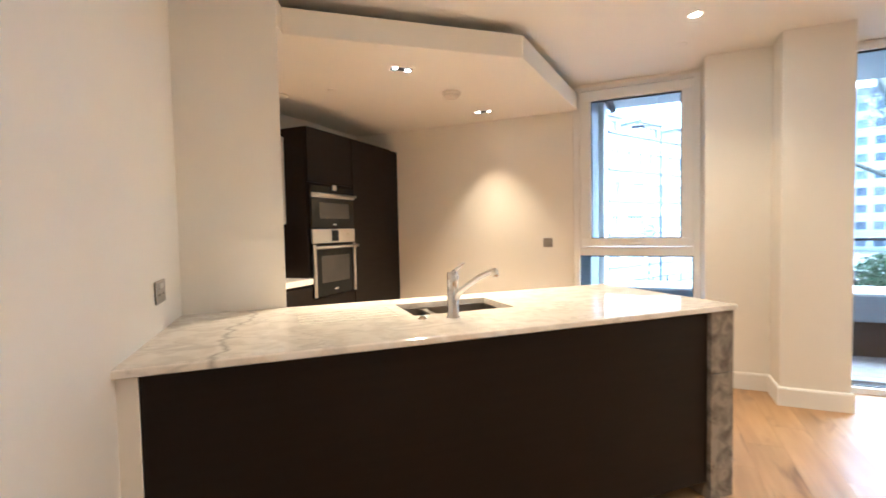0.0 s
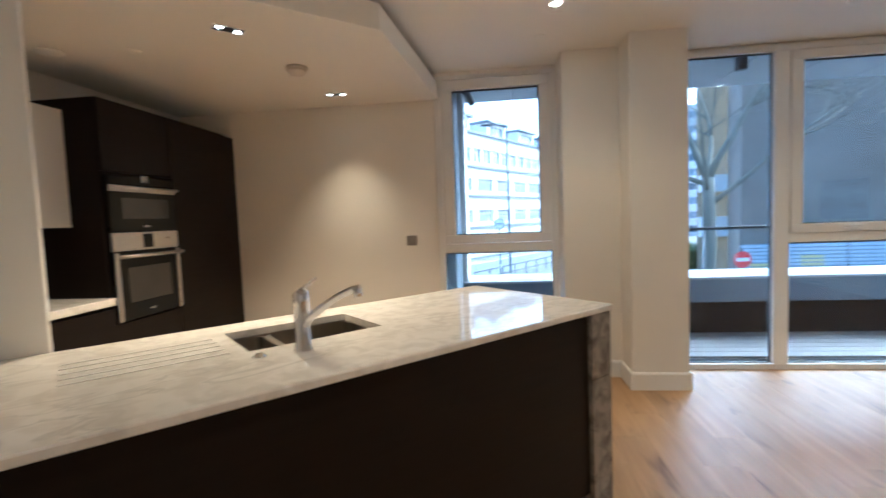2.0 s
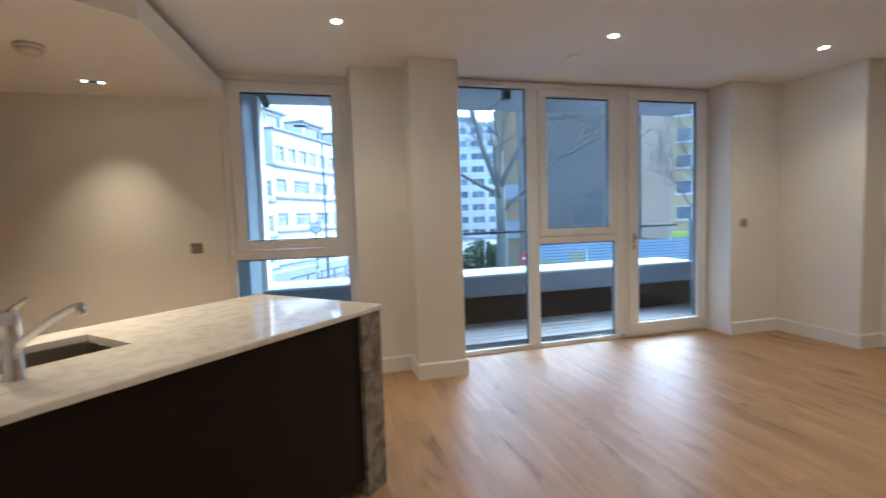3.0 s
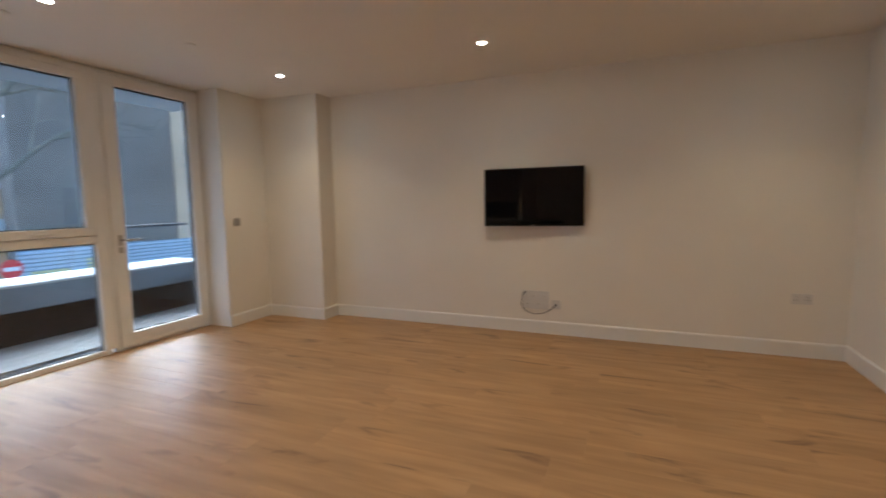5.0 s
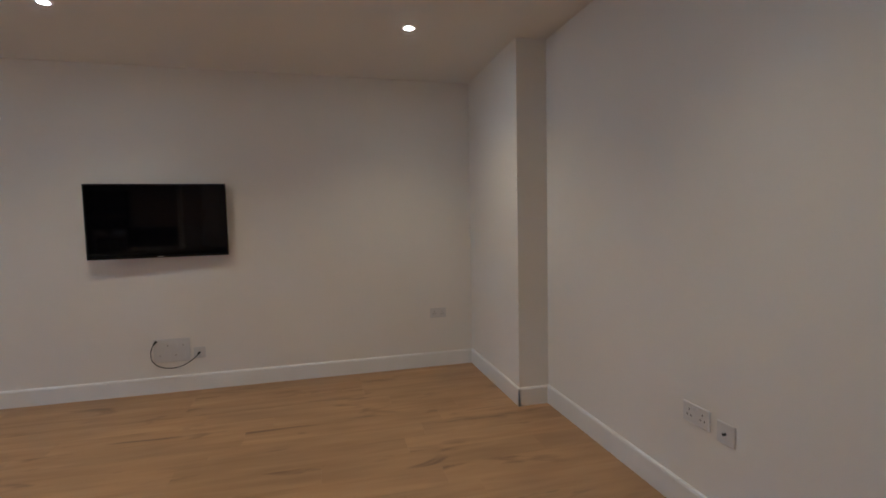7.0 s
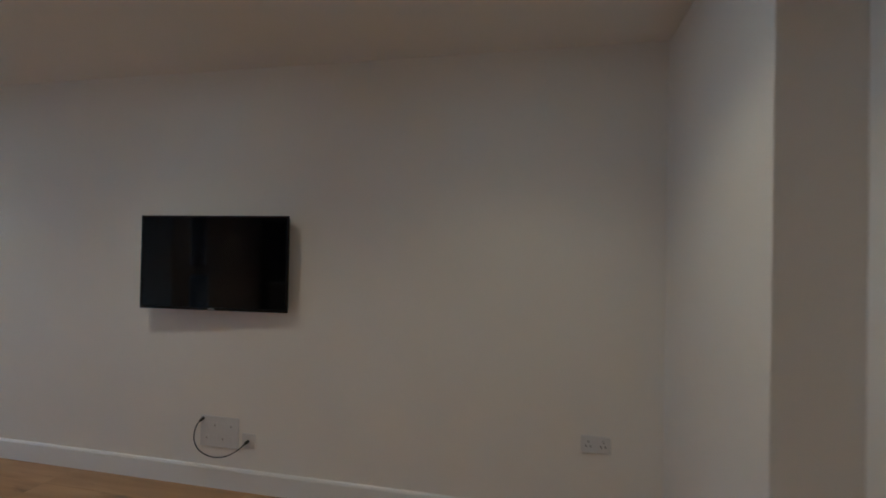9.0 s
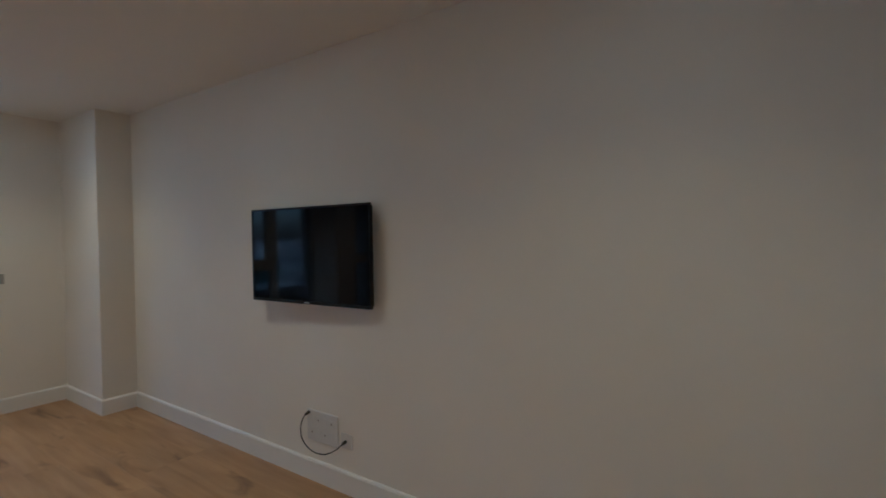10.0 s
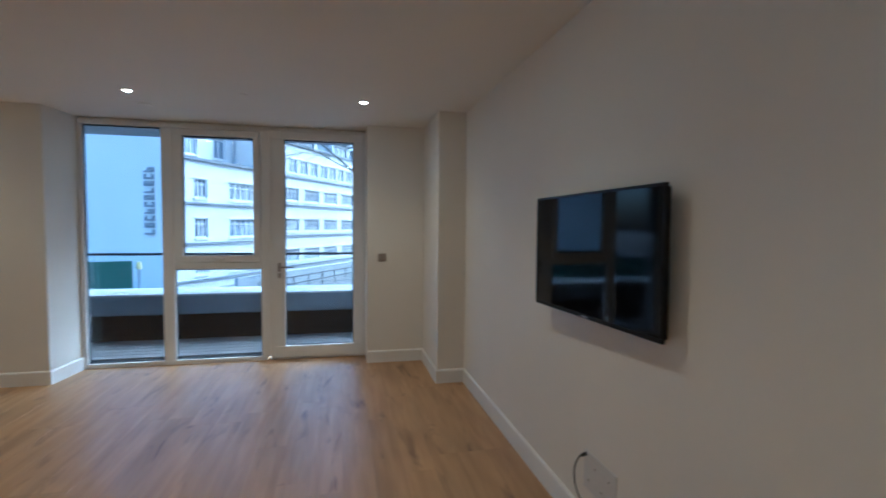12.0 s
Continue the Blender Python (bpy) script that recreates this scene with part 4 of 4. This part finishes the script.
WIN_BAY = 3.65


def along(s, off=0.0):
    p = C + FD * s + Vector((FD.y, -FD.x)) * off
    return (p.x, p.y)


def office_front(name, label, a, b, height, rows, spans, mat, depth, cap=0.2):
    """A rendered front from a to b. rows: sill and head heights; spans: start, end and lights of each window."""
    a, b = Vector(a), Vector(b)
    d = (b - a).normalized()
    L = (b - a).length
    h = thing(name, label, "building", Matrix(((d.x, -d.y, 0, a.x), (d.y, d.x, 0, a.y), (0, 0, 1, GROUND), (0, 0, 0, 1))))
    body = bmesh.new()
    box(body, 0, L, 0.25, depth, 0, height)
    last = 0.0
    for z0, z1 in rows:
        box(body, 0, L, 0, 0.25, last, z0)
        x = 0.0
        for s0, s1, n in spans(z0):
            box(body, x, s0, 0, 0.25, z0, z1)
            x = s1
        box(body, x, L, 0, 0.25, z0, z1)
        last = z1
    box(body, 0, L, 0, 0.25, last, height)
    part("wall", body, mat, h)
    part("roof_edge", boxes((-0.1, L + 0.1, -0.2, depth + 0.1, height, height + cap)), M_ROOF_AND_SHADE, h, "grey roof edge")
    cache = {}
    for z0, z1 in rows:
        # the shadow line below each window row is put into the ledge's grey
        part("ledge", boxes((0, L, -0.16, 0, z0 - 0.5, z0 - 0.36)), M_ROOF_AND_SHADE, h, "thin ledge with its shadow line put into the grey")
        for s0, s1, n in spans(z0):
            w, t = s1 - s0, z1 - z0
            key = (round(w, 2), round(t, 2), n)
            if key not in cache:
                fr = boxes((0, w, 0.1, 0.18, 0, 0.10), (0, w, 0.1, 0.18, t - 0.10, t), (0, w, 0.11, 0.18, t * 0.68, t * 0.68 + 0.07), (-0.12, w + 0.12, -0.1, 0.1, -0.14, 0.0), (-0.05, w + 0.05, -0.08, 0.1, t - 0.02, t + 0.08))
                for k in range(n + 1):
                    x = (w - 0.1) * k / n
                    box(fr, x, x + 0.1, 0.1, 0.18, 0.10, t - 0.10)
                cache[key] = (mesh_of("window", boxes((0, w, 0.19, 0.22, 0, t)), M_SKYWIN), mesh_of("frame", fr, M_FRAME))
            wo = new("window", cache[key][0])
            wo.parent = h
            wo.location = (s0, 0, z0)
            fo = new("frame", cache[key][1])
            fo.parent = wo
    return h


def long_row(z0):
    """The top row is a ribbon of lights between slim piers, the others are wide windows."""
    if z0 > 10:
        return [(0.25 + k * 1.9, 0.25 + k * 1.9 + 1.45, 2) for k in range(33)]
    return [(0.15, 1.75, 3)] + [(3.0 + k * 3.8, 5.75 + k * 3.8, 5) for k in range(15)]


# roofing grey, which also carries the shadow colour of the ledges
M_ROOF_AND_SHADE = material("roofing_and_ledge_shade", (0.22, 0.23, 0.25), 0.7, second=(0.17, 0.18, 0.20), scale=1)
office = office_front("office_building", "white rendered office block with long window rows and dormers", along(0), along(66), 13.2, ((1.4, 2.7), (4.45, 5.8), (7.55, 8.9), (10.4, 11.85)), long_row, M_WHITEWALL, 14)
wing = office_front("office_wing", "white rendered office wing with narrow and wide windows", along(-9.9), along(-0.05), 10.0, ((1.2, 2.6), (4.05, 5.6), (7.15, 8.65)), lambda z0: [(2.3, 3.6, 3), (5.9, 9.4, 5)], M_WHITEWALL, 12)
attic = facade("office_attic", "white set-back attic storey on the office wing", along(-9.7, -3.0), along(-0.2, -3.0), 3.4, 1, 3, M_WHITEWALL, z0=GROUND + 10.2, win=(0.45, 0.5), bars=2, depth=6)


def dormer(s):
    a = Vector(along(s, -1.2))
    m = Matrix(((FD.x, -FD.y, 0, a.x), (FD.y, FD.x, 0, a.y), (0, 0, 1, GROUND + 13.4), (0, 0, 0, 1)))
    t = thing("dormer", "white flat-roofed dormer with a window on the office roof", "dormer", m, group="office dormers")
    part("cheek", boxes((0, 0.5, 0, 3, 0, 1.7), (3.5, 4.0, 0, 3, 0, 1.7), (0.5, 3.5, 0, 0.3, 0, 0.35), (0.5, 3.5, 0, 0.3, 1.4, 1.7)), M_WHITEWALL, t)
    part("roof", boxes((-0.3, 4.3, -0.4, 3.2, 1.7, 1.95)), M_ROOF_AND_SHADE, t)
    part("window", boxes((0.5, 3.5, 0.2, 0.25, 0.35, 1.4)), M_SKYWIN, t)
    part("glazing_bars", boxes((1.45, 1.55, 0.12, 0.2, 0.35, 1.4), (2.45, 2.55, 0.12, 0.2, 0.35, 1.4)), M_FRAME, t)


for k in range(8):
    dormer(-0.4 + k * 7.4)

# blank end wall with a vertical run of dark letters that cannot be read
e0 = Vector(along(-10.0))
ED = Vector((-0.906, 0.423))
e1 = e0 + ED * 22
e2, e3 = e1 + FD * 10, e0 + FD * 9.5 + ED * 13
# extra light put into the colour, as this side faces off the sun
M_BLANK_LIT = material("white_render_lightened", (0.90, 0.87, 0.80), 0.8, second=(0.84, 0.81, 0.745), scale=0.3, amount=0.8, bump=0.2, bump_scale=8)
blank = thing("blank_wall_building", "tall blank white rendered end building", "building", bm=prism([tuple(e0), tuple(Vector(along(-10.0, -1.0)) + FD * 0.5), tuple(e3), tuple(e2), tuple(e1)], GROUND, 11.5), mat=M_BLANK_LIT)
sign = thing("vertical_sign", "dark vertical lettering fixed to the blank white wall", "sign", Matrix(((ED.x, ED.y, 0, e0.x), (ED.y, -ED.x, 0, e0.y), (0, 0, 1, 0), (0, 0, 0, 1))))
M_SIGN = material("sign_grey", (0.27, 0.275, 0.28), 0.6)
for k in range(10):
    z = 0.72 + k * 0.5
    bars = [(1.05, 1.85, -0.15, -0.05, z, z + 0.13), (1.05, 1.19, -0.15, -0.05, z + 0.13, z + 0.36)]
    if k % 3:
        bars.append((1.71, 1.85, -0.15, -0.05, z + 0.13, z + 0.36))
    if k % 2:
        bars.append((1.38, 1.52, -0.15, -0.05, z + 0.13, z + 0.36))
    part("letter", boxes(*bars), M_SIGN, sign)

rail2 = thing("street_railing", "dark metal railing along the footway before the office", "railing")
for k in range(26):
    x, y = along(-9 + k * 2.0, 7.0)
    part("post", boxes((x - 0.04, x + 0.04, y - 0.04, y + 0.04, GROUND, GROUND + 1.1)), M_RAIL, rail2)
for z in (0.55, 1.08):
    a, b = along(-9, 7.0), along(41, 7.0)
    part("rail", bar((a[0], a[1], GROUND + z), (b[0], b[1], GROUND + z), 0.05, n=8), M_RAIL, rail2)
low = thing("low_wall", "low pale wall along the office forecourt", "wall", bm=prism([along(-9, 5.2), along(41, 5.2), along(41, 4.9), along(-9, 4.9)][::-1], GROUND, GROUND + 1.3), mat=M_COPING)

tower = facade("office_tower", "distant pale office tower with many storeys", (13.5, 94.2), (33.9, 88.1), 24.2, 9, 6, M_WHITEWALL, win=(0.80, 0.56), bars=2, depth=14)
part("penthouse", boxes((3.0, 16.0, 3.0, 10.0, 24.6, 26.4)), M_ROOF_AND_SHADE, tower, "grey set-back roof storey")
# browner brick; the lit look of the side face is put into its colour
M_BRICK_LIT = brickwork("brown_brick_lit", (0.28, 0.21, 0.13), (0.20, 0.15, 0.10), (0.34, 0.29, 0.22))
brick = thing("brick_building", "big blank grey-brown brick building", "building")
part("wall", prism([(8.05, 22.9), (16.0, 22.3), (19.0, 30), (11.6, 32)], GROUND, 17.0), M_BRICK, brick)
part("wall", prism([(16.06, 22.3), (21.4, 25.6), (19.4, 30)], GROUND, 16.5), M_BRICK_LIT, brick, "browner brick side wall, its lit tone put into the colour")
part("parapet", prism([(7.85, 22.7), (16.1, 22.1), (19.2, 30.2), (11.5, 32.3)], 17.0, 17.3), M_COPING, brick)
tan_b = thing("tan_building", "plain tan stone building behind the tree", "building", bm=prism([(9.9, 33.0), (12.6, 32.6), (17, 42), (14.3, 43)], GROUND, 16.0), mat=M_TAN)
for z0, z1 in ((2.6, 3.8), (-0.7, 0.75)):
    part("canopy", prism([(9.75, 31.9), (11.6, 31.6), (11.9, 32.7), (9.95, 32.9)], z0, z1), M_WHITEWALL, tan_b, "white boxed canopy")
yellow = facade("apartment_building", "yellow brick apartment building with rows of dark windows", (35.2, 41.8), (50.0, 27.5), 24.0, 8, 4, M_YELLOW, win=(0.66, 0.52), bars=2, depth=10)

# slatted fence in front of the brick building
fence = thing("slatted_fence", "pale blue slatted fence before the brick building", "fence", Matrix.Translation((6.6, 20.0, GROUND)) @ pose(0, 0, 0, 0, 0, -4))
M_SLAT = material("pale_blue_slats", (0.40, 0.46, 0.50), 0.6, second=(0.34, 0.39, 0.43), scale=2)
M_FENCEGAP = material("fence_gap_shade", (0.17, 0.20, 0.23), 0.7, second=(0.14, 0.165, 0.19), scale=2)
M_SLATY = material("yellow_slats", (0.52, 0.46, 0.20), 0.6)
# added sheet; the shade seen between slats is put into its grey
part("backing", boxes((0, 10.5, 0.065, 0.075, 0.4, 3.15)), M_FENCEGAP, fence, "added grey sheet that sets the shade of the slat gaps")
for k in range(15):
    part("slat", boxes((0, 10.5, 0, 0.06, 0.45 + k * 0.18, 0.57 + k * 0.18)), M_SLAT, fence)
for x0, x1, k0, k1 in ((0.4, 1.9, 7, 10), (2.6, 3.6, 8, 12), (4.2, 6.0, 6, 8)):
    for k in range(k0, k1):
        part("patch", boxes((x0, x1, -0.008, -0.002, 0.45 + k * 0.18, 0.57 + k * 0.18)), M_SLATY, fence, "yellow painted stretch of a slat")
for k in range(6):
    part("post", boxes((k * 2.08, k * 2.08 + 0.1, 0.07, 0.17, 0, 3.2)), M_RAIL, fence)

M_POST = material("grey_post", (0.20, 0.21, 0.22), 0.5, 0.3)
lamp = thing("street_lamp", "tall slim grey street lamp post", "street lamp", Matrix.Translation((-4.52, 21.0, GROUND)))
part("post", bar((0, 0, 0), (0, 0, 9.75), 0.075, 0.045, 12), M_POST, lamp)
part("arm", tube([(0, 0, 9.7), (-0.15, -0.05, 9.76), (-0.8, -0.2, 9.78)], 0.03, 8), M_POST, lamp)
part("lantern", boxes((-1.35, -0.75, -0.32, -0.1, 9.72, 9.82), bevel=0.03), M_RAIL, lamp)
rsg = thing("street_sign", "round white street sign with dark ring on a banded post", "road sign", Matrix.Translation((-5.05, 20.9, GROUND)))
part("post", bar((0, 0.03, 0), (0, 0.03, 4.9), 0.04, n=10), M_POST, rsg)
for k in range(4):
    part("band", bar((0, 0.03, 2.2 + k * 0.42), (0, 0.03, 2.41 + k * 0.42), 0.07, n=12), M_WHITECAB, rsg, "white band")
part("ring", bar((0, 0, 4.57), (0, -0.015, 4.57), 0.29, n=28), M_POST, rsg)
part("face", bar((0, -0.016, 4.57), (0, -0.022, 4.57), 0.25, n=28), M_WHITECAB, rsg)
part("bar", boxes((-0.15, 0.15, -0.03, -0.023, 4.54, 4.60)), M_POST, rsg)

M_RED = material("sign_red", (0.55, 0.03, 0.03), 0.4)
rs = thing("road_sign", "round red road sign with a white bar on a post", "road sign", Matrix.Translation((3.15, 12.9, GROUND)))
part("post", bar((0, 0.03, 0), (0, 0.03, 3.5), 0.035, n=10), M_RAIL, rs)
part("disc", bar((0, 0, 3.15), (0, -0.02, 3.15), 0.29, n=28), M_RED, rs)
part("white_bar", boxes((-0.21, 0.21, -0.026, -0.021, 3.09, 3.21)), M_WHITECAB, rs)

M_GREEN = material("green_hoarding", (0.03, 0.10, 0.065), 0.6, second=(0.02, 0.07, 0.045), scale=2)
ho = thing("site_hoarding", "dark green boarded site hoarding", "hoarding", Matrix.Translation((-18.9, 17.3, GROUND)) @ pose(0, 0, 0, 0, 0, 17))
for k in range(6):
    part("panel", boxes((k * 1.36, k * 1.36 + 1.34, 0, 0.08, 0.0, 3.3)), M_GREEN, ho)
part("lamp_post", bar((8.4, 0, 0), (8.4, 0, 2.9), 0.03, n=8), M_RAIL, ho)
part("lamp", bar((8.4, 0, 2.9), (8.4, 0, 3.25), 0.15, 0.10, 10), M_SLATY, ho, "small yellow warning lamp")


def clump(name, label, category, x, y, z, sx, sy, sz, seed, mat, n=900):
    """A leafy bush of many small leaves on an uneven volume."""
    r = random.Random(seed)
    bm = bmesh.new()
    for _ in range(n):
        d = Vector((r.gauss(0, 1), r.gauss(0, 1), r.gauss(0, 1))).normalized() * (r.random() ** 0.35)
        q = Vector((d.x * sx * r.uniform(0.8, 1.1), d.y * sy, abs(d.z) * sz))
        a = Vector((r.uniform(-1, 1), r.uniform(-1, 1), r.uniform(-1, 1))).normalized() * 0.14
        b = a.orthogonal().normalized() * 0.09
        bm.faces.new([bm.verts.new(q + v) for v in (-a, b, a, -b)])
    return thing(name, label, category, Matrix.Translation((x, y, z)), bm=bm, mat=mat)


clump("bush", "rounded green evergreen bush beside the parked cars", "bush", 10.2, 37.6, GROUND, 2.4, 1.6, 2.6, 2, M_HEDGE, 2200)
clump("bush", "low green evergreen bush beside the street", "bush", 12.2, 39.0, GROUND, 2.0, 1.2, 1.9, 6, M_HEDGE, 1500)
thing("planter_box", "pale concrete planter box beside the bush", "planter", bm=boxes((10.6, 12.0, 33.6, 34.4, GROUND, GROUND + 1.1), (10.7, 11.9, 33.7, 34.3, GROUND + 1.1, GROUND + 1.16), bevel=0.03), mat=M_COPING)


def car(name, label, x, y, turn, colour, van=False):
    """A parked car: body with wheel arches, glazed cabin, four wheels and lamps."""
    t = thing(name, label, "car", Matrix.Translation((x, y, GROUND)) @ pose(0, 0, 0, 0, 0, turn))
    paint = material(name + "_paint", colour, 0.3, second=tuple(c * 0.9 for c in colour), scale=1, coat=0.5)
    prof = [(-2.1, 0.3), (2.1, 0.3), (2.15, 0.62), (2.0, 0.82), (1.1, 0.92), (0.45, 1.42), (-1.1, 1.46), (-1.75, 1.0), (-2.12, 0.9)]
    if van:
        prof = [(-2.6, 0.35), (2.5, 0.35), (2.55, 0.8), (2.3, 1.1), (1.7, 1.25), (1.1, 2.1), (0.8, 2.3), (-2.6, 2.35)]
    bm = bmesh.new()
    sides = []
    for yy in (-0.85, 0.85):
        sides.append([bm.verts.new((px, yy * (0.86 if pz > 1.3 else 1.0), pz)) for px, pz in prof])
    k = len(prof)
    bm.faces.new(sides[0])
    bm.faces.new(sides[1][::-1])
    for i in range(k):
        bm.faces.new((sides[0][i], sides[1][i], sides[1][(i + 1) % k], sides[0][(i + 1) % k]))
    bmesh.ops.recalc_face_normals(bm, faces=bm.faces)
    bmesh.ops.bevel(bm, geom=list(bm.edges), offset=0.05, segments=2, affect='EDGES')
    part("body", bm, paint, t)
    w = ((-1.0, 0.35, 0.98, 1.36) if not van else (0.2, 1.2, 1.3, 2.0))
    for yy in (-0.87, 0.84):
        part("window", boxes((w[0], w[1], yy, yy + 0.03, w[2], w[3])), M_SKYWIN, t)
    for wx in (-1.35, 1.35):
        for yy in (-0.78, 0.78):
            wh = part("wheel", bar((wx, yy - 0.1, 0.32), (wx, yy + 0.1, 0.32), 0.32, n=20), M_CABLE, t)
            part("rim", bar((wx, yy - 0.115, 0.32), (wx, yy + 0.115, 0.32), 0.19, n=16), M_STEEL, wh)
    for yy in (-0.6, 0.6):
        part("headlight", boxes((2.08, 2.16, yy - 0.16, yy + 0.16, 0.62, 0.74)) if not van else boxes((2.5, 2.57, yy - 0.16, yy + 0.16, 0.85, 1.0)), M_WHITECAB, t)
    return t


car("parked_car", "black saloon car parked in the street", 8.6, 41.5, 70, (0.02, 0.02, 0.025))
car("parked_car", "pale grey hatchback parked in the street", 6.2, 44.5, 60, (0.30, 0.32, 0.34))
car("parked_car", "silver car parked beyond the fence", 34.2, 35.0, -40, (0.45, 0.47, 0.50))
car("parked_van", "yellow-green high-visibility van parked in the street", 36.0, 38.8, -40, (0.50, 0.60, 0.04), van=True)


def motorbike(x, y, turn):
    """A small parked motorcycle: two tyres, tank and seat, fork and bars."""
    t = thing("motorcycle", "dark motorcycle parked on the street", "motorcycle", Matrix.Translation((x, y, GROUND + 0.012)) @ pose(0, 0, 0, 0, 0, turn), group="parked motorcycles")
    for wx in (-0.68, 0.68):
        w = part("wheel", bar((wx, -0.06, 0.31), (wx, 0.06, 0.31), 0.31, n=18), M_CABLE, t)
        part("rim", bar((wx, -0.065, 0.31), (wx, 0.065, 0.31), 0.2, n=14), M_STEEL, w)
    part("body", boxes((-0.75, 0.35, -0.14, 0.14, 0.45, 0.8), (-0.35, 0.3, -0.17, 0.17, 0.25, 0.5), bevel=0.05), M_TVBODY, t)
    part("seat", boxes((-0.8, -0.05, -0.13, 0.13, 0.8, 0.9), bevel=0.03), M_CABLE, t)
    part("fork", bar((0.68, 0, 0.31), (0.38, 0, 1.0), 0.045, n=8), M_STEEL, t)
    part("handlebar", bar((0.38, -0.36, 1.02), (0.38, 0.36, 1.02), 0.025, n=8), M_RAIL, t)
    part("windscreen", boxes((0.42, 0.46, -0.18, 0.18, 1.0, 1.3), bevel=0.01), M_SKYWIN, t)


for k in range(5):
    motorbike(4.2 + k * 0.95, 36.6 + (k % 2) * 0.25, 66 + 4 * (k % 3))


def tree(name, x, y, fork, girth, seed, mains):
    """A bare winter plane tree: tapered trunk, main limbs given by rise point, heading, lean and length, then finer wood."""
    rnd = random.Random(seed)
    t = thing(name, "bare winter street tree with mottled bark", "tree", Matrix.Translation((x, y, GROUND)))
    trunk, crown = bmesh.new(), bmesh.new()

    def add(into, pts, rad, n):
        src = tube(pts, rad, n)
        me = bpy.data.meshes.new("limb")
        src.to_mesh(me)
        src.free()
        into.from_mesh(me)
        bpy.data.meshes.remove(me)

    def limb(p, d, length, r, level):
        pts, rad, n = [p.copy()], [r], 6
        for i in range(n):
            d = (d + Vector((rnd.uniform(-1, 1), rnd.uniform(-1, 1), rnd.uniform(-0.5, 0.9))) * 0.17).normalized()
            p = p + d * (length / n)
            pts.append(p.copy())
            rad.append(max(0.007, r * (1 - 0.72 * (i + 1) / n)))
            if level < 4 and i >= (1 if level > 1 else 2):
                for _ in range(2 if rnd.random() < (0.5 if level > 1 else 0.4) else 1):
                    side = d.orthogonal().normalized()
                    side.rotate(Matrix.Rotation(rnd.uniform(0, 6.28), 3, d))
                    nd = (d * 0.8 + side * rnd.uniform(0.45, 0.9) + Vector((0, 0, 0.12))).normalized()
                    limb(p.copy(), nd, length * rnd.uniform(0.38, 0.62), rad[-1] * 0.6, level + 1)
        add(crown, pts, rad, 8 if level < 2 else (5 if level < 3 else 3))

    pts = [Vector((rnd.uniform(-0.06, 0.06) * (k > 0), rnd.uniform(-0.06, 0.06) * (k > 0), -0.1 + fork * k / 8)) for k in range(9)]
    add(trunk, pts, [girth * (1.35 if k == 0 else 1.08 - 0.035 * k) * rnd.uniform(0.95, 1.06) for k in range(9)], 12)
    for share, heading, lean, length, r in mains:
        a, e = radians(heading), radians(lean)
        limb(pts[-1] * share + Vector((0, 0, -0.05)), Vector((math.cos(a) * math.sin(e), math.sin(a) * math.sin(e), math.cos(e))), length, r, 1)
    part("trunk", trunk, M_BARK, t, smooth=True)
    part("crown", crown, M_BARK, t, "bare branches and twigs", smooth=True)
    return t


tree("street_tree", 1.45, 11.55, 6.0, 0.22, 3, ((1.0, 165, 22, 5.2, 0.13), (1.0, -25, 28, 5.0, 0.12), (0.86, -15, 50, 4.2, 0.09), (0.97, 160, 62, 4.4, 0.08), (0.95, 70, 40, 4.6, 0.10), (0.92, -110, 42, 3.2, 0.07)))
tree("street_tree", 7.6, 49.0, 4.6, 0.17, 8, ((1.0, 20, 30, 4.6, 0.10), (1.0, 160, 32, 4.6, 0.10), (1.0, 270, 30, 4.4, 0.09), (0.9, 90, 40, 4.2, 0.08), (0.85, 200, 55, 3.6, 0.06)))
tree("street_tree", 17.9, 18.2, 4.6, 0.18, 5, ((1.0, 150, 35, 4.8, 0.11), (1.0, 20, 25, 5.0, 0.11), (0.9, 120, 55, 4.0, 0.08), (0.9, 280, 40, 4.2, 0.09)))

# ---- floor ----
floor = structure("floor", prism([(-8.5, -2.95), (-7.2, -2.95), (-5.1, -5.4), (-5.1, -8.7), (-1.0, -8.7), (-1.0, -6.7), (0.2, -6.7), (0.2, 0.14), (-8.5, 0.14)], -0.12, -0.012), M_SUB, "oak laminate board floor", "floor")
PW, PL = 0.19, 1.28
mesh_cache = {}


def board_mesh(w, l):
    key = (round(w, 3), round(l, 3))
    if key not in mesh_cache:
        mesh_cache[key] = mesh_of("floor_board", boxes((0.0002, w - 0.0002, 0.0002, l - 0.0002, -0.01, 0.0), bevel=0.0005), M_FLOOR)
    return mesh_cache[key]


def south(x):
    """Where the boards end under the slanted wall."""
    if x > -1.0:
        return -6.7
    return -8.6 if x > -5.1 else max(-5.4, min(-2.95, -2.95 - (x + 7.2) * 1.167))


rnd = random.Random(4)
rest = bmesh.new()
x = -8.2
while x < -0.001:
    w = min(PW, -x)
    y = -8.6 - rnd.choice((0.0, 0.32, 0.64, 0.96, 0.5, 0.8))
    while y < 0.13:
        y0, y1 = max(y, south(x + w)), min(y + PL, 0.13)
        if y1 - y0 > 0.05:
            if x < -6.5 or y1 < -6.4:
                box(rest, x + 0.0004, x + w - 0.0004, y0 + 0.0004, y1 - 0.0004, -0.01, 0.0)
            else:
                o = new("board", board_mesh(w, y1 - y0))
                o.location = (x, y0, 0)
                o.parent = floor
        y += PL
    x += PW
tagged(part("boards", rest, M_FLOOR, floor, "oak boards out of the way"), kind="stuff")
